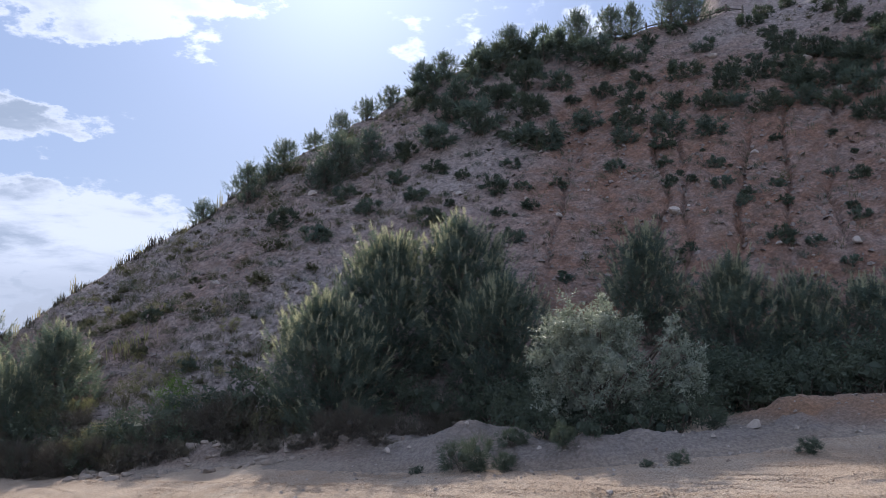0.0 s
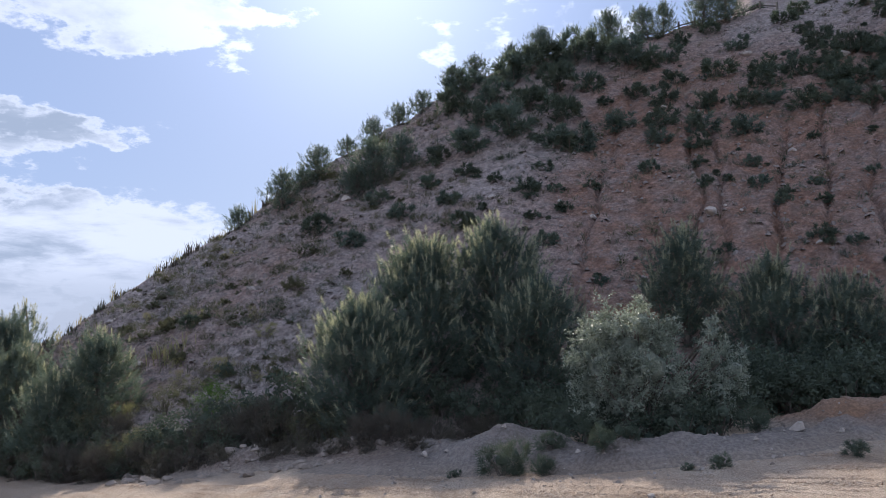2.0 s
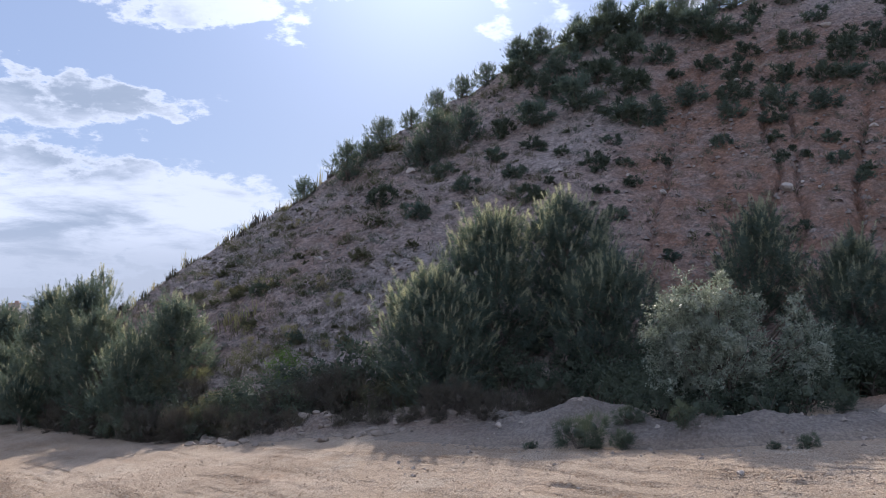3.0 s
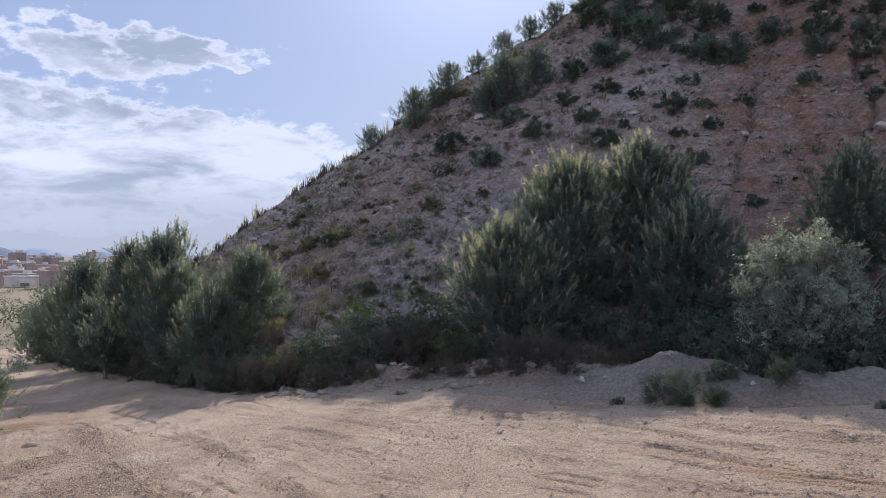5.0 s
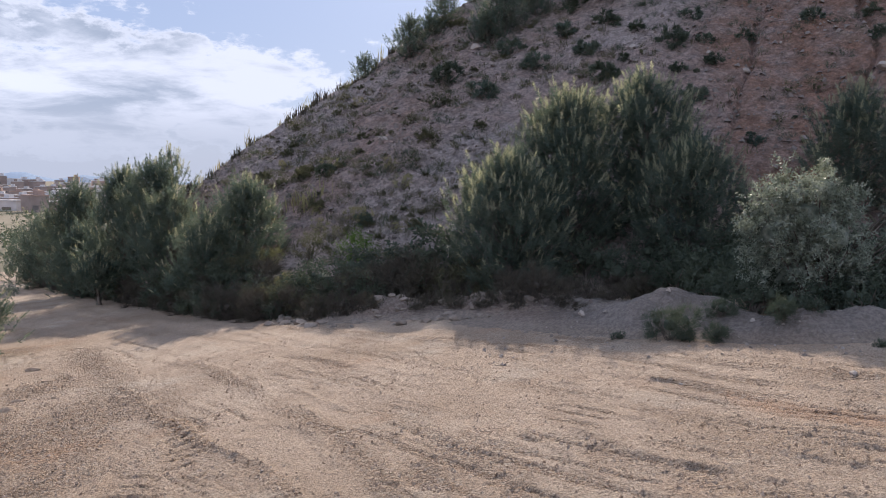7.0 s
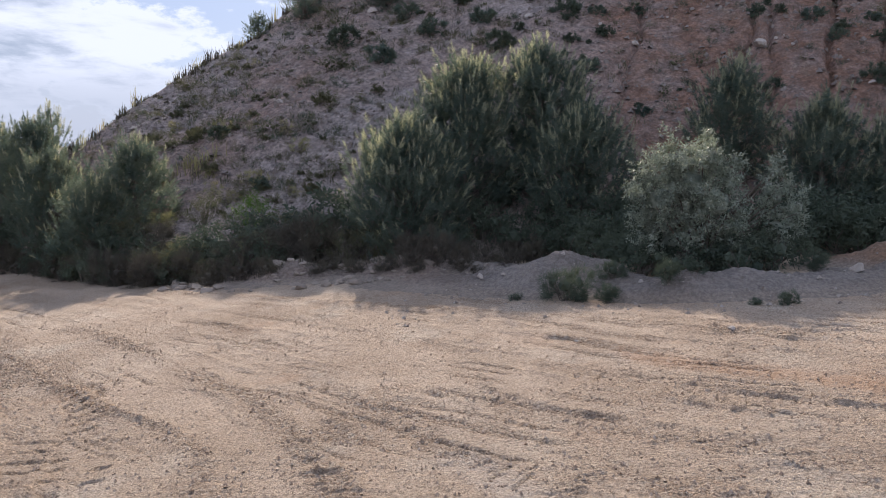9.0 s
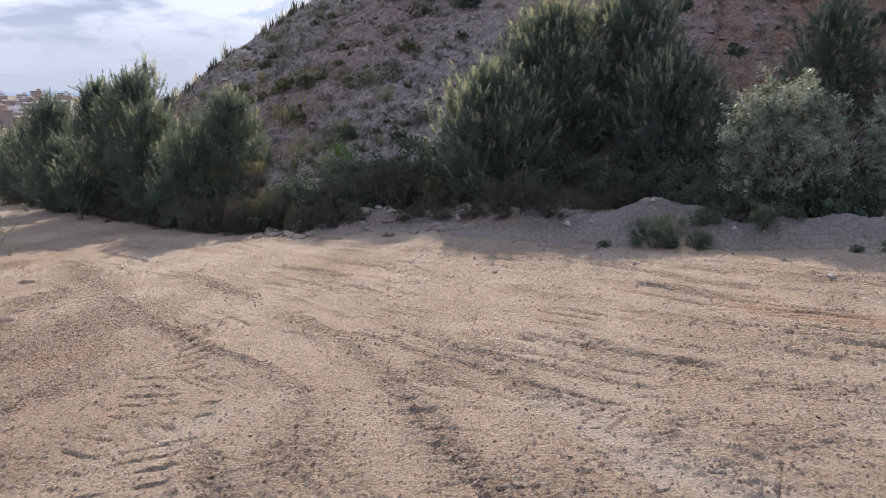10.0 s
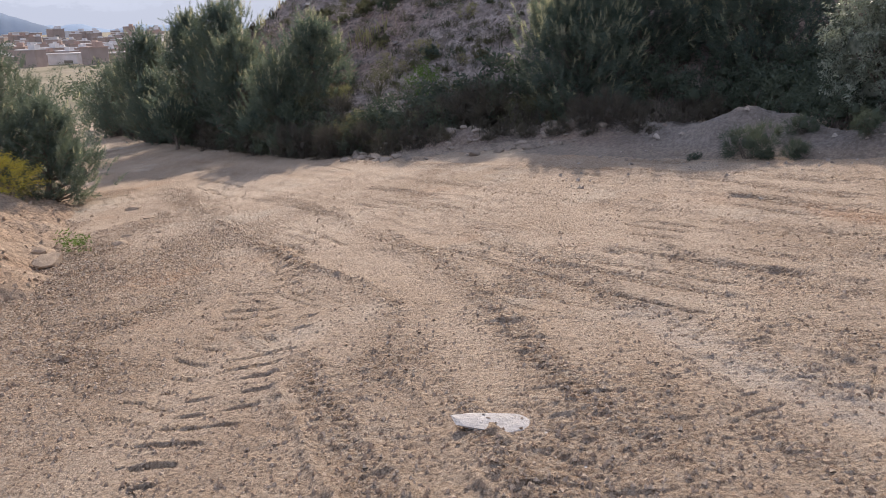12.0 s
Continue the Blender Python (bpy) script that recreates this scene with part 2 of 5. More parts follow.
def hill_look(n, bsdf):
    wide = n.noise(0.16, 5, 0.6)
    mid = n.noise(1.3, 7, 0.65)
    rubble = n.cells(9, "F1", "Color")
    base = n.ramp(wide, (0.36, (0.40, 0.34, 0.312)), (0.5, (0.40, 0.32, 0.282)), (0.62, (0.37, 0.272, 0.227)))
    red = n.attribute("red")
    base = n.mix(n.calc("MULTIPLY", red, 0.9), base, (0.265, 0.145, 0.095))
    base = n.mix(n.ramp(mid, (0.42, 0.0), (0.66, 0.5)), base, (0.375, 0.325, 0.297))
    base = n.mix(n.ramp(n.noise(0.7, 6, 0.7), (0.58, 0.0), (0.72, 0.3)), base, (0.34, 0.32, 0.22))
    base = n.mix(0.6, base, n.ramp(n.noise(4.5, 6, 0.7), (0.42, 0.7), (0.58, 1.3)), "MULTIPLY")
    base = n.mix(0.4, base, n.ramp(rubble, (0.1, 0.72), (0.9, 1.2)), "MULTIPLY")
    base = n.mix(0.45, base, n.ramp(n.noise(14, 7, 0.75), (0.42, 0.5), (0.58, 1.4)), "MULTIPLY")
    n.link(base, bsdf.inputs["Base Color"])
    h = n.calc("ADD", n.calc("MULTIPLY", n.cells(7), -1.2), n.calc("MULTIPLY", n.noise(6, 9, 0.75), 2.0))
    n.bump(h, bsdf, 0.75, 0.10)


def berm_look(n, bsdf):
    base = n.ramp(n.noise(0.8, 5, 0.6), (0.35, (0.21, 0.175, 0.15)), (0.6, (0.30, 0.255, 0.22)))
    base = n.mix(n.calc("MULTIPLY", n.attribute("red"), n.ramp(n.noise(0.6, 4, 0.6), (0.4, 0.55), (0.6, 1.0))), base, (0.34, 0.195, 0.115))
    base = n.mix(n.attribute("low"), base, n.ramp(n.noise(0.9, 5, 0.6), (0.35, (0.29, 0.23, 0.18)), (0.65, (0.37, 0.30, 0.24))))
    base = n.mix(0.6, base, n.ramp(n.noise(22, 8, 0.75), (0.42, 0.5), (0.58, 1.15)), "MULTIPLY")
    n.link(base, bsdf.inputs["Base Color"])
    n.bump(n.calc("ADD", n.noise(7, 9, 0.75), n.calc("MULTIPLY", n.cells(16), -0.5)), bsdf, 0.9, 0.06)


def bank_look(n, bsdf):
    base = n.ramp(n.noise(1.1, 6, 0.65), (0.35, (0.38, 0.26, 0.175)), (0.6, (0.48, 0.36, 0.26)))
    base = n.mix(0.6, base, n.ramp(n.noise(26, 8, 0.75), (0.42, 0.5), (0.58, 1.15)), "MULTIPLY")
    n.link(base, bsdf.inputs["Base Color"])
    n.bump(n.calc("ADD", n.noise(9, 9, 0.75), n.calc("MULTIPLY", n.cells(14), -0.6)), bsdf, 1.0, 0.06)


def valley_look(n, bsdf):
    base = n.ramp(n.noise(0.03, 7, 0.65), (0.35, (0.16, 0.155, 0.09)), (0.5, (0.30, 0.25, 0.17)), (0.65, (0.32, 0.28, 0.21)))
    n.link(n.mix(0.5, base, n.ramp(n.noise(0.7, 8, 0.7), (0.3, 0.45), (0.7, 1.05)), "MULTIPLY"), bsdf.inputs["Base Color"])
    n.bump(n.noise(2.5, 8, 0.7), bsdf, 0.7, 0.1)


def stone_look(light, dark):
    def build(n, bsdf):
        pick = n.mix(n.island(), dark, light)
        pick = n.mix(n.calc("MULTIPLY", n.chance(), 0.5), pick, tuple(0.5 * (a + b) for a, b in zip(light, dark)))
        n.link(n.mix(0.7, pick, n.ramp(n.noise(18, 8, 0.75), (0.3, 0.5), (0.7, 1.1)), "MULTIPLY"), bsdf.inputs["Base Color"])
        n.bump(n.noise(22, 8, 0.75), bsdf, 0.8, 0.02)
    return build


def leaf_look(dark, light, tip, through=0.45, patch=2.2):
    """Foliage: thin leaves that let some light through."""
    def build(n, bsdf):
        pick = n.mix(n.island(), dark, light)
        pick = n.mix(n.ramp(n.noise(patch, 4, 0.6), (0.42, 0.0), (0.68, 0.85)), pick, tip)
        pick = n.mix(n.calc("MULTIPLY", n.chance(), 0.45), pick, n.mix(0.5, pick, light))
        n.link(pick, bsdf.inputs["Base Color"])
        tr = n.nt.nodes.new("ShaderNodeBsdfTranslucent")
        n.link(n.mix(1.0, pick, (1.04, 1.06, 0.88), "MULTIPLY"), tr.inputs["Color"])
        mx = n.nt.nodes.new("ShaderNodeMixShader")
        mx.inputs[0].default_value = through
        n.link(bsdf.outputs[0], mx.inputs[1])
        n.link(tr.outputs[0], mx.inputs[2])
        n.link(mx.outputs[0], n.nt.nodes["Material Output"].inputs["Surface"])
    return build


def bark_look(n, bsdf):
    base = n.ramp(n.noise(14, 7, 0.7, (1, 1, 0.25)), (0.35, (0.10, 0.08, 0.065)), (0.65, (0.26, 0.215, 0.175)))
    n.link(base, bsdf.inputs["Base Color"])
    n.bump(n.noise(20, 7, 0.7, (1, 1, 0.2)), bsdf, 0.9, 0.03)


def plain_look(c, spread=0.15, scale=3.0):
    def build(n, bsdf):
        v = n.ramp(n.noise(scale, 6, 0.6), (0.3, tuple(a * (1 - spread) for a in c)), (0.7, tuple(min(1, a * (1 + spread)) for a in c)))
        n.link(n.mix(n.calc("MULTIPLY", n.chance(), 0.35), v, tuple(0.75 * a for a in c)), bsdf.inputs["Base Color"])
    return build


def haze_look(c, s):
    """Far ridges: the haze of much air put into plain colour and slight glow."""
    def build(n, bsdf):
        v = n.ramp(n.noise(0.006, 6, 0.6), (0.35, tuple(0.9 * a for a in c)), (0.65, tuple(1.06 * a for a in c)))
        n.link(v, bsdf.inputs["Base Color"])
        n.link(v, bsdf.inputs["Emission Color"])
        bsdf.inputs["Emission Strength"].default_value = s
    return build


GRIT = material("gravel", stone_look((0.68, 0.53, 0.40), (0.38, 0.26, 0.175)), 0.9)
DIRT = material("dirt", dirt_look, 0.95)
HILL = material("scree", hill_look, 0.95)
BERM = material("pale_earth", berm_look, 0.95)
BANK = material("ochre_earth", bank_look, 0.95)
VALLEY = material("valley", valley_look, 0.95)
STONE = material("limestone", stone_look((0.58, 0.50, 0.43), (0.24, 0.18, 0.14)), 0.85)
RUBBLE = material("rubble_stone", stone_look((0.40, 0.33, 0.27), (0.20, 0.155, 0.12)), 0.9)
SCREE = material("scree_stone", stone_look((0.38, 0.32, 0.28), (0.22, 0.17, 0.14)), 0.9)
REDSTONE = material("ochre_stone", stone_look((0.50, 0.375, 0.265), (0.33, 0.225, 0.15)), 0.9)
WHITESTONE = material("chalky_stone", stone_look((0.62, 0.575, 0.54), (0.46, 0.40, 0.35)), 0.75)
PINE = material("pine_needles", leaf_look((0.085, 0.12, 0.105), (0.145, 0.18, 0.145), (0.195, 0.215, 0.155), 0.5), 0.5)
# pale growth on the shoots, its colour raised further to stand for backlight
PINETIP = material("pale_sunlit_pine_tips", leaf_look((0.29, 0.295, 0.195), (0.43, 0.42, 0.295), (0.48, 0.455, 0.33), 0.6), 0.5)
OLIVE = material("olive_leaves", leaf_look((0.12, 0.145, 0.11), (0.33, 0.355, 0.285), (0.46, 0.48, 0.40), 0.42, 6), 0.42)
SCRUB = material("scrub_leaves", leaf_look((0.06, 0.08, 0.06), (0.105, 0.128, 0.09), (0.135, 0.155, 0.105), 0.35, 1.2), 0.6)
GREYSCRUB = material("grey_scrub", leaf_look((0.085, 0.085, 0.05), (0.15, 0.145, 0.085), (0.2, 0.18, 0.10), 0.3, 1.2), 0.7)
DRY = material("dry_twigs", leaf_look((0.06, 0.05, 0.04), (0.115, 0.098, 0.076), (0.14, 0.125, 0.088), 0.12, 1.5), 0.8)
STRAW = material("straw", leaf_look((0.26, 0.21, 0.11), (0.42, 0.36, 0.21), (0.34, 0.33, 0.15), 0.5, 1.5), 0.7)
FRESH = material("fresh_leaves", leaf_look((0.08, 0.14, 0.03), (0.14, 0.22, 0.05), (0.18, 0.25, 0.06), 0.45), 0.5)
BLOOM = material("yellow_blooms", leaf_look((0.50, 0.38, 0.05), (0.70, 0.56, 0.10), (0.6, 0.52, 0.13), 0.45), 0.6)
BARK = material("bark", bark_look, 0.95)
RAIL = material("weathered_rail", plain_look((0.12, 0.10, 0.085), 0.25, 6), 0.8)
FAR_1 = material("hazed_ridge", haze_look((0.15, 0.20, 0.275), 0.10), 1.0)
FAR_2 = material("hazed_far_ridge", haze_look((0.24, 0.315, 0.42), 0.20), 1.0)
PLASTER = material("plaster", plain_look((0.40, 0.315, 0.275), 0.15, 0.2), 0.9)
ROOF = material("pale_roof", plain_look((0.66, 0.62, 0.60), 0.15, 0.3), 0.9)
TILES = material("clay_roof", plain_look((0.46, 0.33, 0.27), 0.2, 0.5), 0.9)
DARKPANE = material("dark_pane", plain_look((0.22, 0.19, 0.17), 0.1, 1), 0.5)

# ---- the lie of the land ----
OX, OY = 0.81, -0.29                       # the spot from which bearings are counted, left positive


def hashed(i, j, k):
    n = (i * 374761393 + j * 668265263 + k * 1442695041) & 0xFFFFFFFF
    n = ((n ^ (n >> 13)) * 1274126177) & 0xFFFFFFFF
    return ((n ^ (n >> 16)) & 0xFFFF) / 65535.0


def value_noise(x, y, k=0):
    """Smooth noise from 0 to 1 on numpy arrays."""
    x, y = np.asarray(x, float), np.asarray(y, float)
    i, j = np.floor(x).astype(np.int64), np.floor(y).astype(np.int64)
    u, v = x - i, y - j
    u, v = u * u * (3 - 2 * u), v * v * (3 - 2 * v)
    a, b = hashed(i, j, k), hashed(i + 1, j, k)
    c, d = hashed(i, j + 1, k), hashed(i + 1, j + 1, k)
    return (a * (1 - u) + b * u) * (1 - v) + (c * (1 - u) + d * u) * v


def fractal(x, y, k=0, octaves=4):
    out, size, total = 0.0, 1.0, 0.0
    for o in range(octaves):
        out = out + size * (value_noise(x * 2 ** o, y * 2 ** o, k + o) - 0.5)
        total, size = total + size, size * 0.55
    return out / total * 2


def smooth(a, b, x):
    t = np.clip((x - a) / (b - a), 0, 1)
    return t * t * (3 - 2 * t)


def plain(x, y):
    """The road's plane: it falls to the left, and levels out in the valley."""
    x, y = np.asarray(x, float), np.asarray(y, float)
    xs = np.where(x < -45, -45 - 80 * (1 - np.exp((np.minimum(x, -45) + 45) / 80.0)), np.where(x > 9, 9 + 4 * (1 - np.exp(-(np.maximum(x, 9) - 9) / 4)), x))
    ys = np.where(y > 45, 45 + 30 * (1 - np.exp(-(np.maximum(y, 45) - 45) / 30.0)), np.where(y < -15, -15.0, y))
    return 0.0987 * xs - 0.012 * ys


def bearing(x, y):
    return np.degrees(np.arctan2(-(np.asarray(x, float) - OX), np.asarray(y, float) - OY)), np.hypot(np.asarray(x, float) - OX, np.asarray(y, float) - OY)


def at_bearing(az, r):
    a = np.radians(az)
    return OX - np.sin(a) * r, OY + np.cos(a) * r


TOE_AZ = [-75, -45, -30, -20, -10, 0, 10.7, 17.7, 21.4, 26.4, 29.8, 32.9, 35.7, 38.3, 45]
TOE_R = [30, 17, 14.4, 14.0, 13.6, 13.3, 13.3, 13.4, 13.7, 14.9, 16.9, 20.6, 25.4, 38.8, 60]
CREST_AZ = [-75, -60, -30, -21, -14.8, -7.2, -3.5, -0.7, 1.8, 4.3, 7.5, 10.65, 14.5, 17.4, 21.3, 23.9, 26.8, 28.6, 32, 36, 40]
CREST_R = [34, 33, 32, 31.7, 31.2, 30.6, 30.3, 30, 29.5, 29, 28, 27, 26, 25.3, 24.5, 23.5, 22, 21, 24, 28, 40]
CREST_Z = [1, 13, 14.0, 13.7, 13.15, 12.35, 11.95, 11.4, 10.5, 9.6, 8.4, 7.2, 5.85, 4.75, 3.5, 2.68, 1.75, 1.3, 0.1, -1.6, -5]


def hill(x, y):
    """Height of the embankment; below the plain where there is none."""
    az, r = bearing(x, y)
    rt, rs, zs = np.interp(az, TOE_AZ, TOE_R), np.interp(az, CREST_AZ, CREST_R), np.interp(az, CREST_AZ, CREST_Z)
    rs = np.maximum(rs, rt + 1.5)
    tx, ty = at_bearing(az, rt)
    zt = plain(tx, ty) - 0.06
    u = (r - rt) / (rs - rt)
    up = np.clip(u, 0, 1)
    z = zt + (zs - zt) * (0.97 * up + 0.03 * up * up)
    over = np.maximum(r - rs, 0)
    left = smooth(-2, 6, az)
    z = z - left * 0.62 * over + (1 - left) * 0.03 * over
    # a higher slope beyond the crest road
    z = z + smooth(-16, -20, az) * 0.95 * np.clip(over - 3.2, 0, 7)
    body = smooth(0.0, 0.18, u) * smooth(3.0, 0.0, over)
    body = body * (1 - 0.55 * smooth(11, 16, az) * smooth(0.75, 0.95, u))
    # lumps and scree
    z = z + body * (0.28 * fractal(x * 0.45, y * 0.45, 3, 3) + 0.16 * fractal(x * 1.9, y * 1.9, 11, 3))
    # rain gullies on the bare face
    for a, w, k in ((-9.2, 0.22, 1), (-15.0, 0.18, 2), (-15.9, 0.15, 7), (-20.2, 0.2, 3), (-23.8, 0.16, 4), (-26.6, 0.2, 5), (-31, 0.3, 6)):
        lean = (5.0 * (0.5 - up) if k == 1 else 1.5 * (0.5 - up) * (-1) ** k) + 2.4 * (value_noise(r * 0.3, 0 * r, 20 + k) - 0.5) + 0.7 * (value_noise(r * 1.1, 0 * r, 30 + k) - 0.5)
        groove = np.exp(-((az - a - lean) / w) ** 2)
        z = z - 0.30 * (0.3 + 0.7 * value_noise(r * 0.8, 0 * r, 40 + k)) * groove * smooth(0.1, 0.3, up) * smooth(0.8, 0.62, up)
    z = z + (plain(x, y) - 1.5 - z) * smooth(12, 19.5, over)
    return np.where(u < 0, zt + u * 2.0, z)


def land(x, y):
    return np.maximum(plain(x, y), hill(x, y))
# ---- building blocks ----
def mesh_of(name, verts, faces, mat, smoothed=True):
    """A mesh from numpy arrays: verts (n, 3), faces (m, 3 or 4)."""
    verts, faces = np.asarray(verts, np.float32), np.asarray(faces, np.int32)
    me = bpy.data.meshes.new(name)
    k = faces.shape[1]
    me.vertices.add(len(verts))
    me.vertices.foreach_set("co", verts.ravel())
    me.loops.add(faces.size)
    me.loops.foreach_set("vertex_index", faces.ravel())
    me.polygons.add(len(faces))
    me.polygons.foreach_set("loop_start", np.arange(0, faces.size, k, dtype=np.int32))
    me.polygons.foreach_set("use_smooth", np.full(len(faces), smoothed))
    me.update(calc_edges=True)
    me.materials.append(mat)
    return me


def part(name, bm, mat, parent=None, label=""):
    """Links a bmesh or a mesh as one object, under a thing if one is given."""
    if isinstance(bm, bmesh.types.BMesh):
        me = bpy.data.meshes.new(name)
        bm.to_mesh(me)
        bm.free()
        me.materials.append(mat)
    else:
        me = bm
    ob = new(name, me)
    ob.parent = parent
    return tagged(ob, label)


def sheet_faces(rows, cols):
    i = np.arange((rows - 1) * (cols - 1))
    a = i // (cols - 1) * cols + i % (cols - 1)
    return np.stack([a, a + 1, a + cols + 1, a + cols], 1)


def joined(*sets):
    vs, fs, k = [], [], 0
    for v, f in sets:
        vs.append(v)
        fs.append(f + k)
        k += len(v)
    return np.concatenate(vs), np.concatenate(fs)


def add_value(me, name, values):
    me.attributes.new(name, "FLOAT", "POINT").data.foreach_set("value", np.asarray(values, np.float32))


def along(points, x, y):
    """Distance to a line of points and the way along it, for arrays x and y."""
    best, run, walked = np.full(np.shape(x), 1e9), np.zeros(np.shape(x)), 0.0
    side = np.zeros(np.shape(x))
    for (ax, ay), (bx, by) in zip(points, points[1:]):
        lx, ly = bx - ax, by - ay
        length = math.hypot(lx, ly)
        t = np.clip(((x - ax) * lx + (y - ay) * ly) / length ** 2, 0, 1)
        d = np.hypot(x - ax - t * lx, y - ay - t * ly)
        closer = d < best
        best, run = np.where(closer, d, best), np.where(closer, walked + t * length, run)
        side = np.where(closer, np.sign(lx * (y - ay) - ly * (x - ax)), side)
        walked += length
    return best * side, run


def rounded(points, n=5):
    """A smooth line through a few points."""
    p = [Vector((*q, 0)) for q in points]
    p = [2 * p[0] - p[1], *p, 2 * p[-1] - p[-2]]
    out = []
    for a, b, c, d in zip(p, p[1:], p[2:], p[3:]):
        for k in range(n):
            t = k / n
            q = 0.5 * (2 * b + (c - a) * t + (2 * a - 5 * b + 4 * c - d) * t * t + (3 * b - a - 3 * c + d) * t ** 3)
            out.append((q.x, q.y))
    return out + [tuple(p[-2][:2])]


# wheel tracks on the road: line, half width, rut depth, lug depth, crumbs
TRACKS = (
    (rounded([(-1.9, 1.2), (-2.06, 2.19), (-1.99, 2.78), (-2.09, 3.53), (-2.36, 4.55), (-3.2, 6.2)]), 0.17, 0.012, 0.030, 0.1),
    (rounded([(-2.3, 1.6), (-2.42, 2.3), (-2.46, 2.8), (-2.46, 3.3), (-2.52, 3.9), (-2.8, 4.8)]), 0.14, 0.008, -0.020, 0.15),
    (rounded([(0.1, 1.5), (-0.54, 2.33), (-0.92, 3.07), (-1.36, 3.66), (-1.53, 4.19), (-1.92, 4.69), (-2.76, 5.45), (-4.4, 7.2)]), 0.09, -0.018, 0.0, 0.8),
    (rounded([(0.3, 2.0), (-0.25, 2.89), (-0.70, 3.70), (-1.10, 4.52), (-1.45, 5.23), (-2.08, 6.02), (-4.5, 8.85)]), 0.13, -0.010, 0.0, 0.65),
    (rounded([(1.6, 2.5), (0.87, 3.04), (0.44, 3.55), (-0.22, 4.42), (-1.06, 5.63), (-2.8, 7.8)]), 0.16, 0.012, 0.016, 0.4),
    (rounded([(2.2, 3.6), (1.17, 4.25), (0.63, 4.64), (0.17, 5.17), (-0.49, 6.14), (-1.56, 7.0), (-4.5, 10.2), (-10, 14.5)]), 0.16, 0.018, 0.014, 0.3),
    (rounded([(3.5, 4.6), (1.85, 5.72), (0.86, 6.68), (-0.05, 7.36), (-1.23, 8.24), (-3.87, 10.76), (-10.5, 15.5)]), 0.20, 0.018, 0.016, 0.3),
    (rounded([(4.5, 5.6), (2.27, 6.93), (1.68, 7.44), (1.15, 7.79), (-1.0, 9.2), (-5, 11.9)]), 0.10, -0.03, 0.0, 0.6),
    (rounded([(1.3, 1.6), (0.35, 2.7), (0.12, 3.6), (-0.45, 4.6), (-1.6, 6.3)]), 0.15, 0.012, 0.014, 0.4),
    (rounded([(-3.6, 1.5), (-3.69, 3.44), (-3.69, 4.0), (-3.65, 4.57), (-3.56, 5.11), (-4.6, 7.4), (-7.5, 11)]), 0.30, -0.010, 0.0, 0.6),
    (rounded([(-0.2, 1.4), (-1.0, 2.2), (-1.45, 2.9), (-1.75, 3.4)]), 0.12, 0.01, 0.0, 0.8),
    (rounded([(4.6, 4.9), (2.6, 5.9), (1.3, 6.9), (0.2, 7.75), (-1.0, 8.6), (-3.5, 10.95), (-9.5, 15.3)]), 0.17, 0.014, 0.014, 0.2),
    (rounded([(5.2, 6.4), (3.1, 6.95), (1.4, 7.95), (-0.6, 9.35), (-4.2, 11.8)]), 0.13, 0.012, 0.0, 0.2),
    (rounded([(2.9, 4.2), (1.5, 5.1), (0.5, 6.1), (-0.9, 7.5), (-3.0, 9.5), (-8, 13.2)]), 0.16, 0.012, 0.014, 0.2),
    (rounded([(3.4, 3.8), (1.9, 4.75), (0.9, 5.7), (-0.4, 6.9), (-2.6, 8.9), (-7, 12.4)]), 0.2, 0.012, 0.016, 0.15),
)


